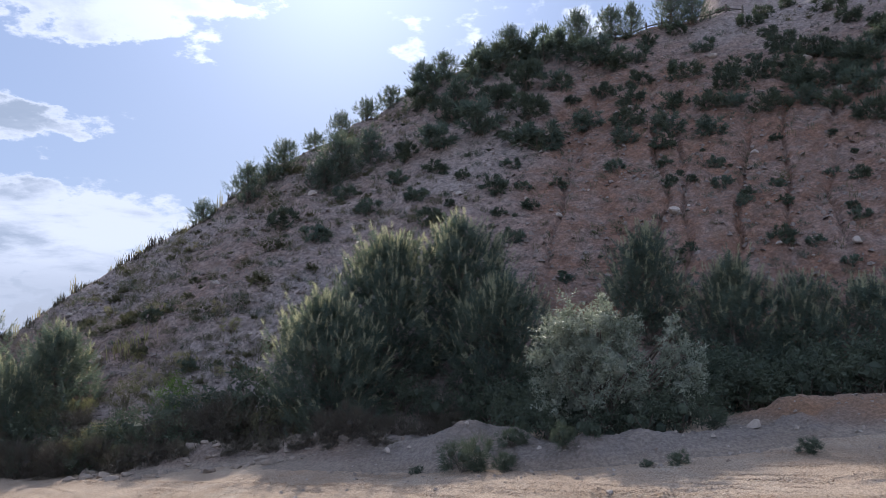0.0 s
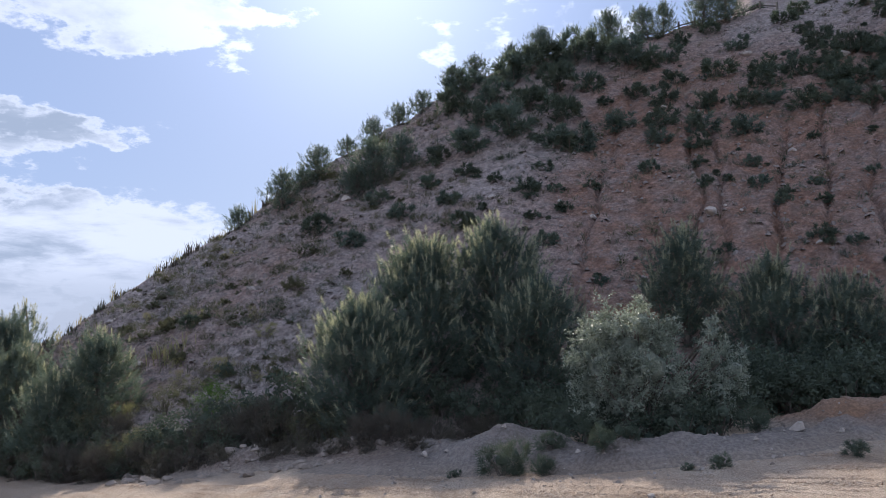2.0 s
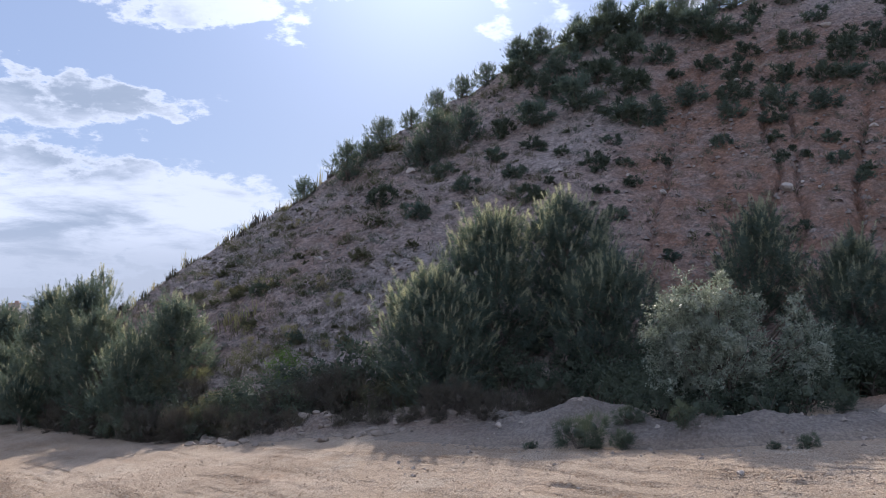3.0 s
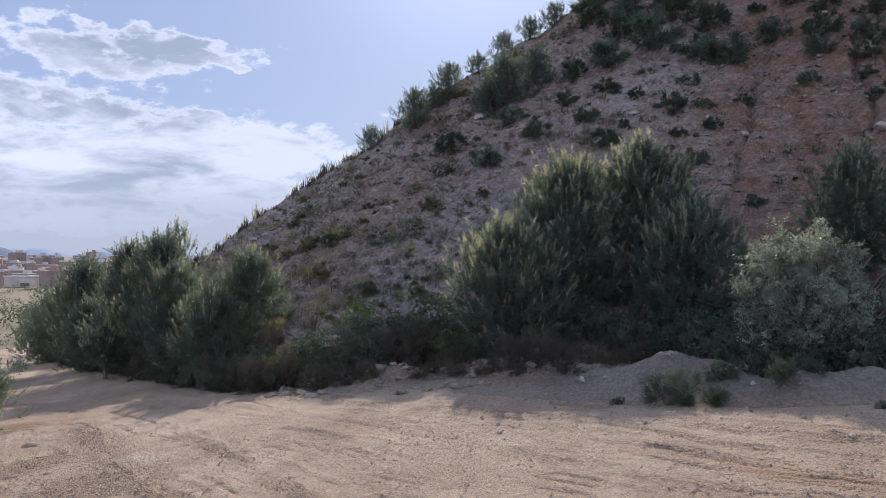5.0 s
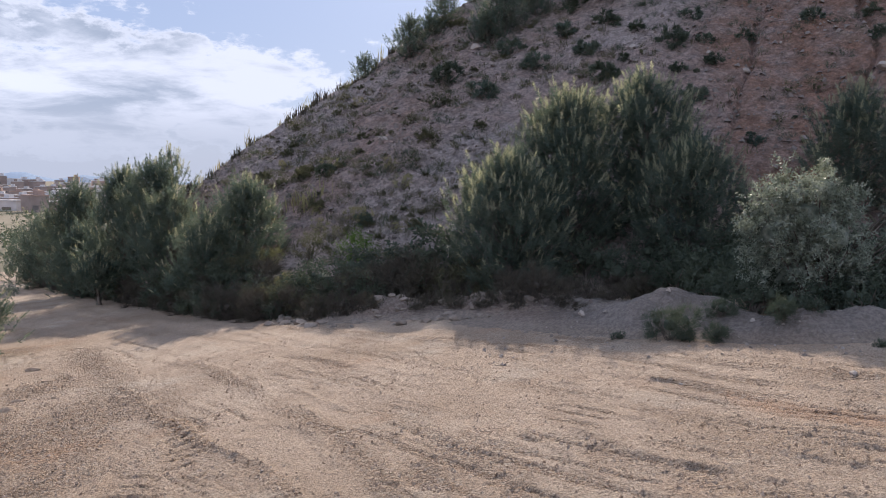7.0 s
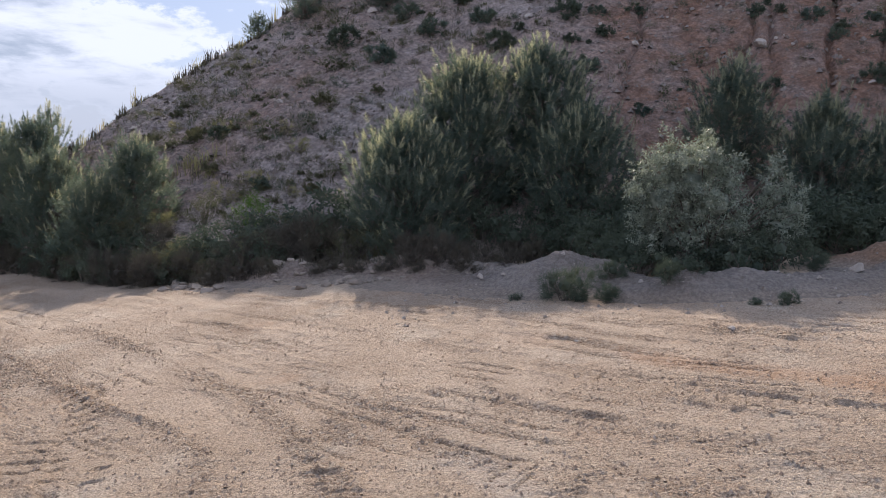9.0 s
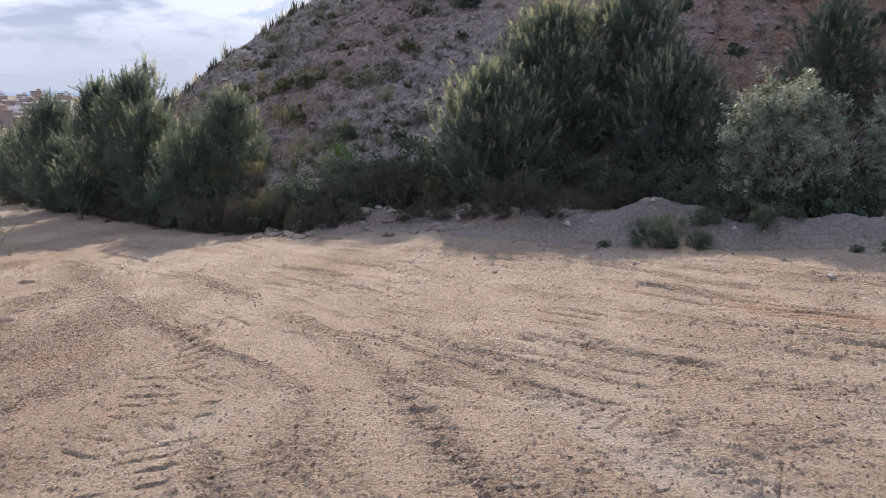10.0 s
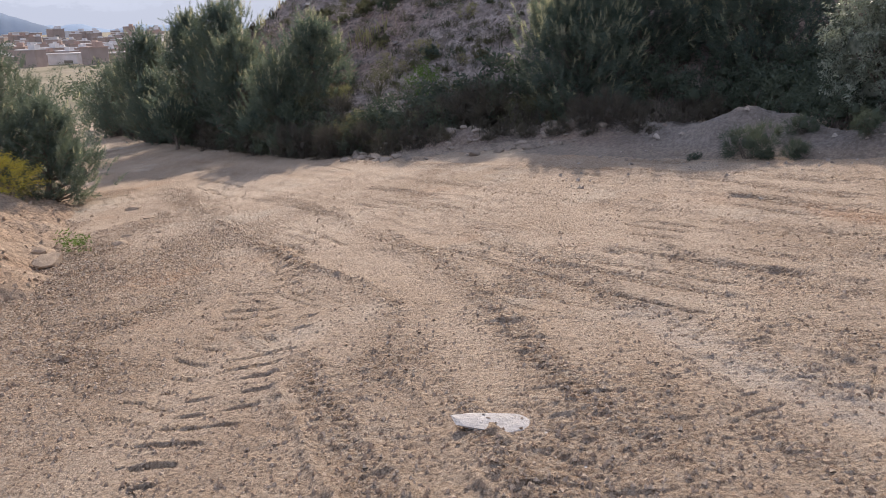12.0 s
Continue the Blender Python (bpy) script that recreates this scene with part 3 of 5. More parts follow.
def relief(x, y):
    """The road's ruts, lug prints and lumps, and how crumbly it is."""
    z = 0.014 * fractal(x * 0.7, y * 0.7, 31, 3) + 0.006 * fractal(x * 3.2, y * 3.2, 37, 3)
    loose = 0.2 * np.clip(fractal(x * 0.8, y * 0.8, 41, 3) + 0.35, 0, 1)
    for k, (line, half, rut, lug, crumb) in enumerate(TRACKS):
        d, s = along(line, x, y)
        d = d + 0.10 * (value_noise(s * 1.7, 0 * s, 50 + k) - 0.5)
        inside = smooth(half * 1.25, half * 0.8, np.abs(d))
        edge = np.exp(-((np.abs(d) - half * 1.25) / (half * 0.35)) ** 2)
        broken = np.clip(value_noise(s * 0.9, 0 * s, 70 + k) * 1.8 - 0.35, 0, 1)
        z = z - 0.7 * rut * inside * (0.5 + 0.5 * broken) + 0.35 * abs(rut) * edge * broken
        if lug:
            slant = 0.4 if lug > 0 else -0.35
            phase = (s + slant * d + 0.07 * value_noise(s * 3, d * 4, 80 + k)) / 0.18
            bar = np.exp(-(((phase % 1.0) - 0.5) / 0.048) ** 4)
            heap = np.exp(-(((phase % 1.0) - 0.63) / 0.07) ** 2)
            worn = 0.12 if k < 2 else 0.5
            patchy = smooth(worn, worn + 0.25, value_noise(s * 3.1, d * 6, 90 + k)) * smooth(11, 5, y)
            z = z - abs(lug) * (bar - 0.4 * heap) * inside * patchy
        # a sharp broken lip along each side of the track
        for side in (-1, 1):
            snap = smooth(0.55, 0.72, value_noise(s * 1.4, 0 * s + side, 110 + k)) * (0.5 + 0.5 * value_noise(s * 7, d * 9, 115 + k))
            z = z + 0.028 * smooth(11, 6.5, y) * np.exp(-np.abs((d - side * half * 1.05 - 0.07 * value_noise(s * 2.5, 0 * s, 120 + k)) / (0.02 + 0.002 * y)) ** 1.6) * snap
        rough = np.exp(-(d / (half * 0.95)) ** 2)
        loose = np.maximum(loose, crumb * rough * (0.35 + 0.65 * broken))
    loose = np.maximum(loose, 0.75 * smooth(-1.7, -0.2, bank_line(x, y)) * smooth(0.25, 0.75, value_noise(x * 1.3, y * 1.3, 191)))
    for cx, cy, rx, ry, most in ((-0.2, 2.6, 0.5, 0.9, 0.42), (-1.35, 3.4, 0.3, 0.4, 0.45), (-3.4, 3.6, 0.8, 1.6, 0.6), (-4.2, 6.0, 1.1, 1.6, 0.55), (0.75, 3.5, 0.5, 0.5, 0.45), (-0.9, 5.4, 0.5, 0.9, 0.4)):
        zone = np.exp(-((x - cx) / rx) ** 2 - ((y - cy) / ry) ** 2)
        loose = np.maximum(loose, most * zone * smooth(0.3, 0.6, value_noise(x * 3.1, y * 3.1, 187)))
    lumps = np.abs(fractal(x * 10, y * 10, 61, 3))
    z = z + (0.06 + loose) * 0.026 * lumps + (0.10 + loose) * 0.018 * np.abs(fractal(x * 26, y * 26, 66, 2))
    # small broken crusts with crisp edges
    z = z + (0.32 + loose) * 0.012 * smooth(0.50, 0.57, value_noise(x * 8 + 0.6 * value_noise(x * 30, y * 30, 177), y * 11, 176)) + (0.22 + loose) * 0.009 * smooth(0.5, 0.58, value_noise(x * 17, y * 24, 178))
    # shallow cracks and scrapes drawn out along the road
    bend = y + 0.85 * x + 0.25 * fractal(x * 0.5, y * 0.5, 175, 2)
    streak = smooth(0.66, 0.84, value_noise((y - 0.85 * x) * 0.55, bend * 11, 171)) + 0.8 * smooth(0.7, 0.86, value_noise((y - 0.85 * x) * 0.9, bend * 21, 172))
    streak = streak * smooth(0.45, 0.65, value_noise(x * 1.6, y * 1.6, 173)) * smooth(3.0, 4.2, y)
    z = z - 0.013 * streak
    loose = np.maximum(loose, 0.55 * np.clip(streak, 0, 1))
    return z, loose


def bank_line(x, y):
    """How far a place lies up the bank beside the road (metres from its foot)."""
    return -along(rounded([(-4.3, -3), (-4.35, 2), (-4.45, 4.2), (-4.9, 5.3), (-5.95, 7.0), (-8.7, 10.5), (-14, 16.5)]), x, y)[0] * -1


def bank_height(x, y):
    d = bank_line(x, y)
    edge = smooth(-14, -11.5, x) * smooth(-2, 0.5, y) * smooth(14.5, 12.5, y)
    return -0.08 + edge * smooth(-0.25, 1.3, d) * (0.5 + 0.12 * fractal(x * 0.8, y * 0.8, 101, 3)) + smooth(-0.2, 0.4, d) * edge * (0.15 * fractal(x * 2.6, y * 2.6, 105, 3) + 0.10 * np.abs(fractal(x * 7, y * 7, 107, 3)))


# crests of the heaps along the road: line of x, y, height and half width across
HEAPS = (
    ((-3.4, 12.2, 0.10, 0.9), (-2.8, 12.2, 0.30, 0.55), (-2.2, 12.2, 0.12, 0.8), (-1.4, 12.2, 0.22, 0.9), (-0.5, 12.0, 0.25, 0.9), (0.2, 11.7, 0.15, 0.8)),
    ((-1.3, 11.1, 0.05, 0.7), (-0.3, 10.8, 0.12, 0.9), (0.35, 10.5, 0.22, 0.85), (0.8, 10.25, 0.32, 0.85), (1.1, 10.0, 0.40, 0.85), (1.5, 9.98, 0.39, 0.75), (1.68, 9.5, 0.30, 0.6), (2.0, 9.1, 0.25, 0.5), (2.4, 8.95, 0.26, 0.48), (2.85, 8.9, 0.25, 0.48), (3.3, 8.85, 0.23, 0.5), (3.9, 9.0, 0.19, 0.6), (4.5, 9.4, 0.17, 0.6), (5.3, 9.5, 0.18, 0.7), (5.8, 9.5, 0.29, 0.75), (6.3, 9.5, 0.26, 0.8), (7.4, 9.6, 0.24, 0.9), (9.5, 10.0, 0.3, 1.0)),
    ((4.3, 11.2, 0.02, 0.7), (4.98, 10.6, 0.12, 0.7), (5.48, 10.4, 0.33, 0.8), (5.9, 10.4, 0.24, 0.8), (6.6, 10.4, 0.2, 0.9), (9, 10.6, 0.3, 1.0), (13, 11.2, 0.4, 1.0)))


def berm_height(x, y):
    """Heaps of pale earth pushed up along the road's far edge."""
    h = np.zeros(np.shape(x))
    for crest in HEAPS:
        d, s = along([p[:2] for p in crest], x, y)
        marks = np.cumsum([0.0] + [math.dist(p[:2], q[:2]) for p, q in zip(crest, crest[1:])])
        top, half = np.interp(s, marks, [p[2] for p in crest]), np.interp(s, marks, [p[3] for p in crest])
        # heaps stand at the slope of loose earth, steeper near the top
        t = np.clip(1 - np.abs(d) / (half * 1.35), 0, 1)
        h = np.maximum(h, top * (0.3 * t + 0.7 * t * t * (3 - 2 * t)))
    rough = smooth(0.01, 0.12, h)
    return h - 0.03 + rough * (0.09 * fractal(x * 1.3, y * 1.3, 131, 3) + 0.07 * fractal(x * 4.0, y * 4.0, 137, 3) + 0.05 * np.abs(fractal(x * 2.6, y * 2.6, 143, 2)) + 0.045 * np.abs(fractal(x * 9, y * 9, 141, 2)))


def surface(x, y):
    """The ground on which things stand."""
    x, y = np.asarray(x, float), np.asarray(y, float)
    z = np.maximum(land(x, y), plain(x, y) + np.where((y > 7) & (x > -3.8), berm_height(x, y), -1))
    return np.maximum(z, plain(x, y) + np.where(x < -4, bank_height(x, y), -1))


def top_at(x, y):
    return float(surface(np.array([x]), np.array([y]))[0])


# ---- the large structure ----
def build_ground():
    az = np.radians(np.linspace(-180, 180, 241))
    r = np.concatenate([[0.01], np.geomspace(0.8, 4700, 90)])
    rr, aa = np.meshgrid(r, az, indexing="ij")
    x, y = OX - np.sin(aa) * rr, OY + np.cos(aa) * rr
    z = plain(x, y) - 0.07 + np.where(rr > 60, 1.2 * fractal(x * 0.02, y * 0.02, 151, 3), 0) - np.where(rr > 400, (rr - 400) * 0.002, 0)
    me = mesh_of("ground", np.stack([x, y, z], -1).reshape(-1, 3), sheet_faces(*rr.shape)[:, ::-1], VALLEY)
    tagged(part("ground", me, VALLEY), "dry open valley ground of earth and scrub", "ground", kind="structure")


def build_road():
    coarse = np.concatenate([[0.0, 0.4, 0.8, 1.2], np.geomspace(1.7, 46, 60), [48.0]])
    sets, marks = [], []
    # the stretch ahead is finely modelled; the rest of the trodden ground lies round it
    for az, r in ((np.arange(-23, 49.01, 0.24), np.geomspace(1.7, 4.62, 500)), (np.arange(-23, 49.01, 0.18), np.geomspace(4.6, 6.52, 120)), (np.arange(-34, 56.01, 0.21), np.geomspace(6.5, 13.05, 230)), (np.arange(-34, 62.01, 0.3), np.append(np.geomspace(13, 46, 100), 48.0)),
                  (np.arange(-34, -22.4, 1.0), coarse[4:30]), (np.arange(48.5, 62.6, 1.0), coarse[4:32]), (np.arange(55.5, 62.6, 1.0), coarse[30:50]), (np.arange(-34, 62.01, 2.0), coarse[:5]), (np.arange(62, 326.01, 2.0), coarse)):
        rr, aa = np.meshgrid(r, np.radians(az), indexing="ij")
        x, y = OX - np.sin(aa) * rr, OY + np.cos(aa) * rr
        bump, loose = relief(x, y)
        z = plain(x, y) + bump * smooth(46, 30, rr) - 0.12 * smooth(45.5, 48, rr)
        d, _ = along(TRACKS[6][0], x, y)
        ochre = smooth(0.3, 0.05, np.abs(d)) * smooth(0.3, 0.6, value_noise(x * 2, y * 2, 183)) * smooth(0.0, 1.5, x)
        d, _ = along(rounded([(-0.15, 4.3), (0.08, 3.86), (0.42, 3.3), (0.95, 2.7), (1.6, 2.2)]), x, y)
        pale = smooth(0.22, 0.08, np.abs(d) + 0.08 * (value_noise(x * 4, y * 4, 181) - 0.5)) * smooth(4.5, 4.0, y)
        sets.append((np.stack([x, y, z], -1).reshape(-1, 3), sheet_faces(*rr.shape)[:, ::-1]))
        marks.append((loose.ravel(), ochre.ravel(), pale.ravel()))
    me = mesh_of("road", *joined(*sets), DIRT)
    for name, parts in zip(("crumbs", "ochre", "pale"), zip(*marks)):
        add_value(me, name, np.concatenate(parts))
    tagged(part("road", me, DIRT), "wide unpaved road of tan dirt with tyre ruts and gravel", "dirt road", kind="structure")


def build_hill():
    az = np.concatenate([np.arange(-74, -32, 0.7), np.arange(-32, -4, 0.14), np.arange(-4, 41, 0.3)])
    u = np.concatenate([np.linspace(-0.06, 1, 170), np.linspace(1.02, 2.2, 36)])
    uu, aa = np.meshgrid(u, az, indexing="ij")
    rt, rs = np.interp(aa, TOE_AZ, TOE_R), np.interp(aa, CREST_AZ, CREST_R)
    rr = rt + uu * (np.maximum(rs, rt + 1.5) - rt)
    x, y = at_bearing(aa, rr)
    z = hill(x, y)
    me = mesh_of("hillside", np.stack([x, y, z], -1).reshape(-1, 3), sheet_faces(*rr.shape)[:, ::-1], HILL)
    red = smooth(-3, -10, aa) * smooth(0.95, 0.7, uu) * (0.5 + 0.8 * value_noise(x * 0.7, y * 0.7, 161)) + 0.35 * smooth(0.5, 0.7, value_noise(x * 0.25, y * 0.3, 163))
    add_value(me, "red", np.clip(red, 0, 1).ravel())
    tagged(part("hillside", me, HILL), "steep shaded embankment of reddish earth and loose scree", "hillside", kind="structure")


def build_heaps():
    for name, x0, x1, y0, y1, step, height, mat, label in (
            ("berm", -3.8, 13, 7.3, 13.6, 0.055, berm_height, BERM, "pale sandy earth pushed into a low berm beside the road"),
            ("bank", -14, -3.8, -2, 14.5, 0.085, bank_height, BANK, "low crumbling ochre earth bank at the edge of the road")):
        xx, yy = np.meshgrid(np.arange(x0, x1, step), np.arange(y0, y1, step))
        z = plain(xx, yy) + height(xx, yy)
        me = mesh_of(name, np.stack([xx, yy, z], -1).reshape(-1, 3), sheet_faces(*xx.shape), mat)
        add_value(me, "red", np.maximum(smooth(4.5, 5.4, xx + 0.5 * (yy - 10)), 0.3 * smooth(0.2, -0.8, xx)).ravel())
        add_value(me, "low", smooth(0.13, 0.03, height(xx, yy)).ravel())
        tagged(part(name, me, mat), label, "earth bank", kind="structure")


build_ground()
build_road()
build_hill()
build_heaps()

# ---- plants: leaves and needles are small blades set on twigs ----
def turns_to(dirs, rng):
    """Rotations that turn z to each direction, with a chance roll."""
    w = dirs / np.linalg.norm(dirs, axis=1, keepdims=True)
    other = np.where(np.abs(w[:, 2:]) > 0.9, np.array([[1.0, 0, 0]]), np.array([[0, 0, 1.0]]))
    u = np.cross(other, w)
    u /= np.linalg.norm(u, axis=1, keepdims=True)
    v = np.cross(w, u)
    a = rng.uniform(0, 2 * np.pi, len(w))[:, None]
    u2, v2 = u * np.cos(a) + v * np.sin(a), v * np.cos(a) - u * np.sin(a)
    return np.stack([u2, v2, w], 2)


def scatter(shape, places, dirs, sizes, rng):
    """Copies of a little shape (verts, triangles) joined into one set of arrays."""
    sv, sf = shape
    rot = turns_to(np.asarray(dirs, float), rng)
    v = np.einsum("nij,kj->nki", rot, sv) * np.asarray(sizes)[:, None, None] + np.asarray(places)[:, None, :]
    f = sf[None] + (np.arange(len(places)) * len(sv))[:, None, None]
    return v.reshape(-1, 3), f.reshape(-1, sf.shape[1])


def needle_tuft(count, shoot, length, width, spread, seed):
    """A shoot set round with needles; points along z."""
    rng = np.random.default_rng(seed)
    v, f = [], []
    for i in range(count):
        base = np.array([0, 0, shoot * (i / count) ** 0.8])
        a, t = 2.4 * i + rng.uniform(-0.3, 0.3), radians(spread * rng.uniform(0.6, 1.25)) * (1 - 0.55 * i / count)
        d = np.array([math.cos(a) * math.sin(t), math.sin(a) * math.sin(t), math.cos(t)])
        side = np.cross(d, rng.normal(size=3))
        side *= width / 2 / np.linalg.norm(side)
        k = len(v)
        v += [base - side, base + side, base + d * length * rng.uniform(0.75, 1.15)]
        f.append((k, k + 1, k + 2))
    return np.array(v), np.array(f)


def leaf_spray(count, twig, length, width, seed, spread=60):
    """A twig with small lance-shaped leaves; two triangles a leaf."""
    rng = np.random.default_rng(seed)
    v, f = [], []
    for i in range(count):
        base = np.array([0, 0, twig * (i + 0.5) / count]) + rng.normal(size=3) * 0.006
        a, t = 2.4 * i, radians(spread * rng.uniform(0.55, 1.3))
        d = np.array([math.cos(a) * math.sin(t), math.sin(a) * math.sin(t), math.cos(t)])
        side = np.cross(d, rng.normal(size=3))
        side *= width / 2 / np.linalg.norm(side)
        l = length * rng.uniform(0.7, 1.2)
        k = len(v)
        v += [base, base + d * l * 0.45 - side, base + d * l, base + d * l * 0.45 + side]
        f += [(k, k + 1, k + 2), (k, k + 2, k + 3)]
    return np.array(v), np.array(f)


def tube(points, radii, sides=6):
    """A tapered limb through points, as triangles."""
    p = np.asarray(points, float)
    t = np.gradient(p, axis=0)
    t /= np.linalg.norm(t, axis=1, keepdims=True)
    u = np.cross(t, np.array([0.31, 0.87, 0.38]))
    u /= np.linalg.norm(u, axis=1, keepdims=True)
    w = np.cross(t, u)
    a = np.arange(sides) * 2 * np.pi / sides
    ring = p[:, None] + np.asarray(radii)[:, None, None] * (u[:, None] * np.cos(a)[None, :, None] + w[:, None] * np.sin(a)[None, :, None])
    f = []
    for i in range(len(p) - 1):
        for j in range(sides):
            q, s = i * sides + j, i * sides + (j + 1) % sides
            f += [(q, s, s + sides), (q, s + sides, q + sides)]
    return ring.reshape(-1, 3), np.array(f)


DENSE_TUFT = needle_tuft(9, 0.10, 0.125, 0.026, 66, 1)
OLIVE_SPRAY = leaf_spray(13, 0.13, 0.042, 0.0165, 3, 75)
SCRUB_SPRAY = leaf_spray(8, 0.13, 0.045, 0.016, 4, 70)
FINE_SPRAY = leaf_spray(9, 0.12, 0.026, 0.010, 5, 70)
TWIG_SPRAY = needle_tuft(9, 0.10, 0.17, 0.006, 50, 6)


def crown_profile(kind, h):
    """Half width of a crown against its height, both from 0 to 1."""
    if kind == "cone":
        return np.interp(h, [0, 0.12, 0.35, 0.7, 0.9, 1], [0.75, 0.95, 1.0, 0.66, 0.34, 0.05])
    if kind == "bushy":
        return np.interp(h, [0, 0.15, 0.4, 0.72, 0.9, 1], [0.8, 0.98, 1.0, 0.8, 0.5, 0.10])
    return np.interp(h, [0, 0.2, 0.55, 0.8, 0.95, 1], [0.55, 0.9, 1.0, 0.8, 0.45, 0.1])


def foxtail(count, s0, s1, length, width, seed):
    """A stretch of a pine shoot along z, from s0 to s1 of its length: needles stand out all round and close towards the tip."""
    rng = np.random.default_rng(seed)
    v, f = [], []
    for i in range(count):
        s = s0 + (s1 - s0) * (i + rng.uniform(0, 1)) / count
        a, t = 2.4 * i + rng.uniform(-0.4, 0.4), radians(np.interp(s, [0, 0.6, 1], [78, 58, 18]) * rng.uniform(0.8, 1.2))
        d = np.array([math.cos(a) * math.sin(t), math.sin(a) * math.sin(t), math.cos(t)])
        side = np.cross(d, rng.normal(size=3))
        side *= width / 2 / np.linalg.norm(side)
        base = np.array([0, 0, s])
        k = len(v)
        v += [base - side * 0.7, base + side, base + d * length * rng.uniform(0.7, 1.15) * np.interp(s, [0, 0.7, 1], [1.0, 0.9, 0.6])]
        f.append((k, k + 1, k + 2))
    return np.array(v), np.array(f)


PLUME = foxtail(36, 0.0, 0.62, 0.30, 0.046, 1)
PLUME_TIP = foxtail(16, 0.60, 1.0, 0.24, 0.038, 2)
FAR_PLUME, FAR_TIP = foxtail(13, 0.0, 0.65, 0.34, 0.10, 3), foxtail(6, 0.60, 1.0, 0.26, 0.07, 4)


def pine(x, y, height, radius, seed, clear=0.16, kind="bushy", density=1.0, lean=(0.0, 0.0), spiky=1.0, label="", name="pine_tree", tuft=1.0, airy=False, pale=0.95, far=False):
    """A young pine: trunk and limbs, and a crown of bushy upright shoots gathered in clumps at the limbs' ends."""
    rng = np.random.default_rng(seed)
    root = new(name)
    root.location = (x, y, top_at(x, y) - 0.04)
    bend = rng.normal(size=2) * 0.05 * height
    hs = np.linspace(0, 1, 9)
    path = np.stack([bend[0] * np.sin(hs * 2.6) + lean[0] * hs, bend[1] * np.sin(hs * 2.2) + lean[1] * hs, hs * height * 0.93], 1)
    thick = 0.026 * height + 0.008
    wood = [tube(path, np.interp(hs, [0, 0.08, 1], [thick * 1.35, thick, 0.012]), 8)]
    n = max(18, int((30 if airy else 62) * density * (radius / 0.9) ** 1.3 * (height / 2.6) ** 0.6))
    foot, axes, tall, tipped = [], [], [], []
    for i in range(n):
        h = clear + (1 - clear) * ((i + rng.uniform(0, 0.8)) / n) ** 0.85
        a = 2.399 * i + rng.uniform(-0.5, 0.5)
        u = (h - clear) / (1 - clear)
        reach = radius * crown_profile(kind, u) * (rng.uniform(0.72, 1.0) if rng.uniform() < 0.74 else rng.uniform(0.25, 0.7))
        trunk = np.array([np.interp(h, hs, path[:, k]) for k in range(2)])
        c = np.array([trunk[0] + math.cos(a) * reach, trunk[1] + math.sin(a) * reach, h * (height * 0.86 - 0.04) + 0.02])
        start_h = max(clear * 0.55, h - 0.10 - 0.22 * reach / max(radius, 0.1))
        s = np.array([*[np.interp(start_h, hs, path[:, k]) for k in range(2)], start_h * height * 0.93])
        mid = (s + c) / 2 + np.array([0, 0, -0.10 * np.linalg.norm(c - s)])
        wood.append(tube(np.stack([s, mid, c]), [0.010 + 0.012 * reach, 0.010, 0.004], 3))
        out = np.array([math.cos(a), math.sin(a), 0.0])
        size = radius * rng.uniform(0.17, 0.30) + 0.03
        for j in range(3 if airy else int(rng.integers(6, 11))):
            q = rng.normal(size=3) * size * np.array([0.55, 0.55, 0.42])
            # outer shoots turn up, low ones stand out sideways
            ax = np.array([0, 0, 0.55 + 0.75 * u]) + out * rng.uniform(0.1, 1.0) * (1.15 - u) + q / size * 0.35 + rng.normal(size=3) * 0.15
            foot.append(c + q - np.array([0, 0, 0.25 * size]))
            axes.append(ax / np.linalg.norm(ax))
            tall.append(rng.uniform(0.18, 0.34) * tuft * (0.75 + 0.25 * spiky) * (1.35 if airy else 1.0))
            # pale shoots grow more frequent upwards, where sun on the crown is painted in
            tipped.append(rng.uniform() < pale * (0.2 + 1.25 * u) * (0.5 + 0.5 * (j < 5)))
        if not airy:
            # the crown's dense inside
            for j in range(3):
                q = rng.normal(size=3)
                foot.append(np.array([*trunk, c[2]]) + out * reach * rng.uniform(0.2, 0.75) + q * size * 0.4)
                axes.append(q / np.linalg.norm(q) * 0.7 + np.array([0, 0, 0.35]))
                tall.append(rng.uniform(0.26, 0.4) * tuft)
                tipped.append(False)
    for k in range(int(3 + 3 * spiky)):
        foot.append(np.array([*(path[-1][:2] + rng.normal(size=2) * 0.12 * radius), height * rng.uniform(0.80, 0.9)]))
        ax = np.array([0, 0, 1.0]) + rng.normal(size=3) * 0.1
        axes.append(ax / np.linalg.norm(ax))
        tall.append(rng.uniform(0.24, 0.36) * tuft)
        tipped.append(rng.uniform() < pale * 1.2)
    foot, axes, tall, tipped = np.array(foot), np.array(axes), np.array(tall), np.array(tipped)
    part("trunk", mesh_of("trunk", *joined(*wood), BARK), BARK, root)
    shoot, tip = (FAR_PLUME, FAR_TIP) if far else (PLUME, PLUME_TIP)
    body = scatter(shoot, foot, axes, tall, rng)
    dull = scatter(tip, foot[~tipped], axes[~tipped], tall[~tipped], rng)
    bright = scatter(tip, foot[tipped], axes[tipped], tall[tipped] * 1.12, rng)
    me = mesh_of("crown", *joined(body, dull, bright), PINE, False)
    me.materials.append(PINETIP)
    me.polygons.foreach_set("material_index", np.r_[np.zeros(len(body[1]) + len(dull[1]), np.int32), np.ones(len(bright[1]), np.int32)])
    part("crown", me, PINE, root)
    return tagged(root, label or "young bushy pine tree with upright pale shoot tips", "tree")


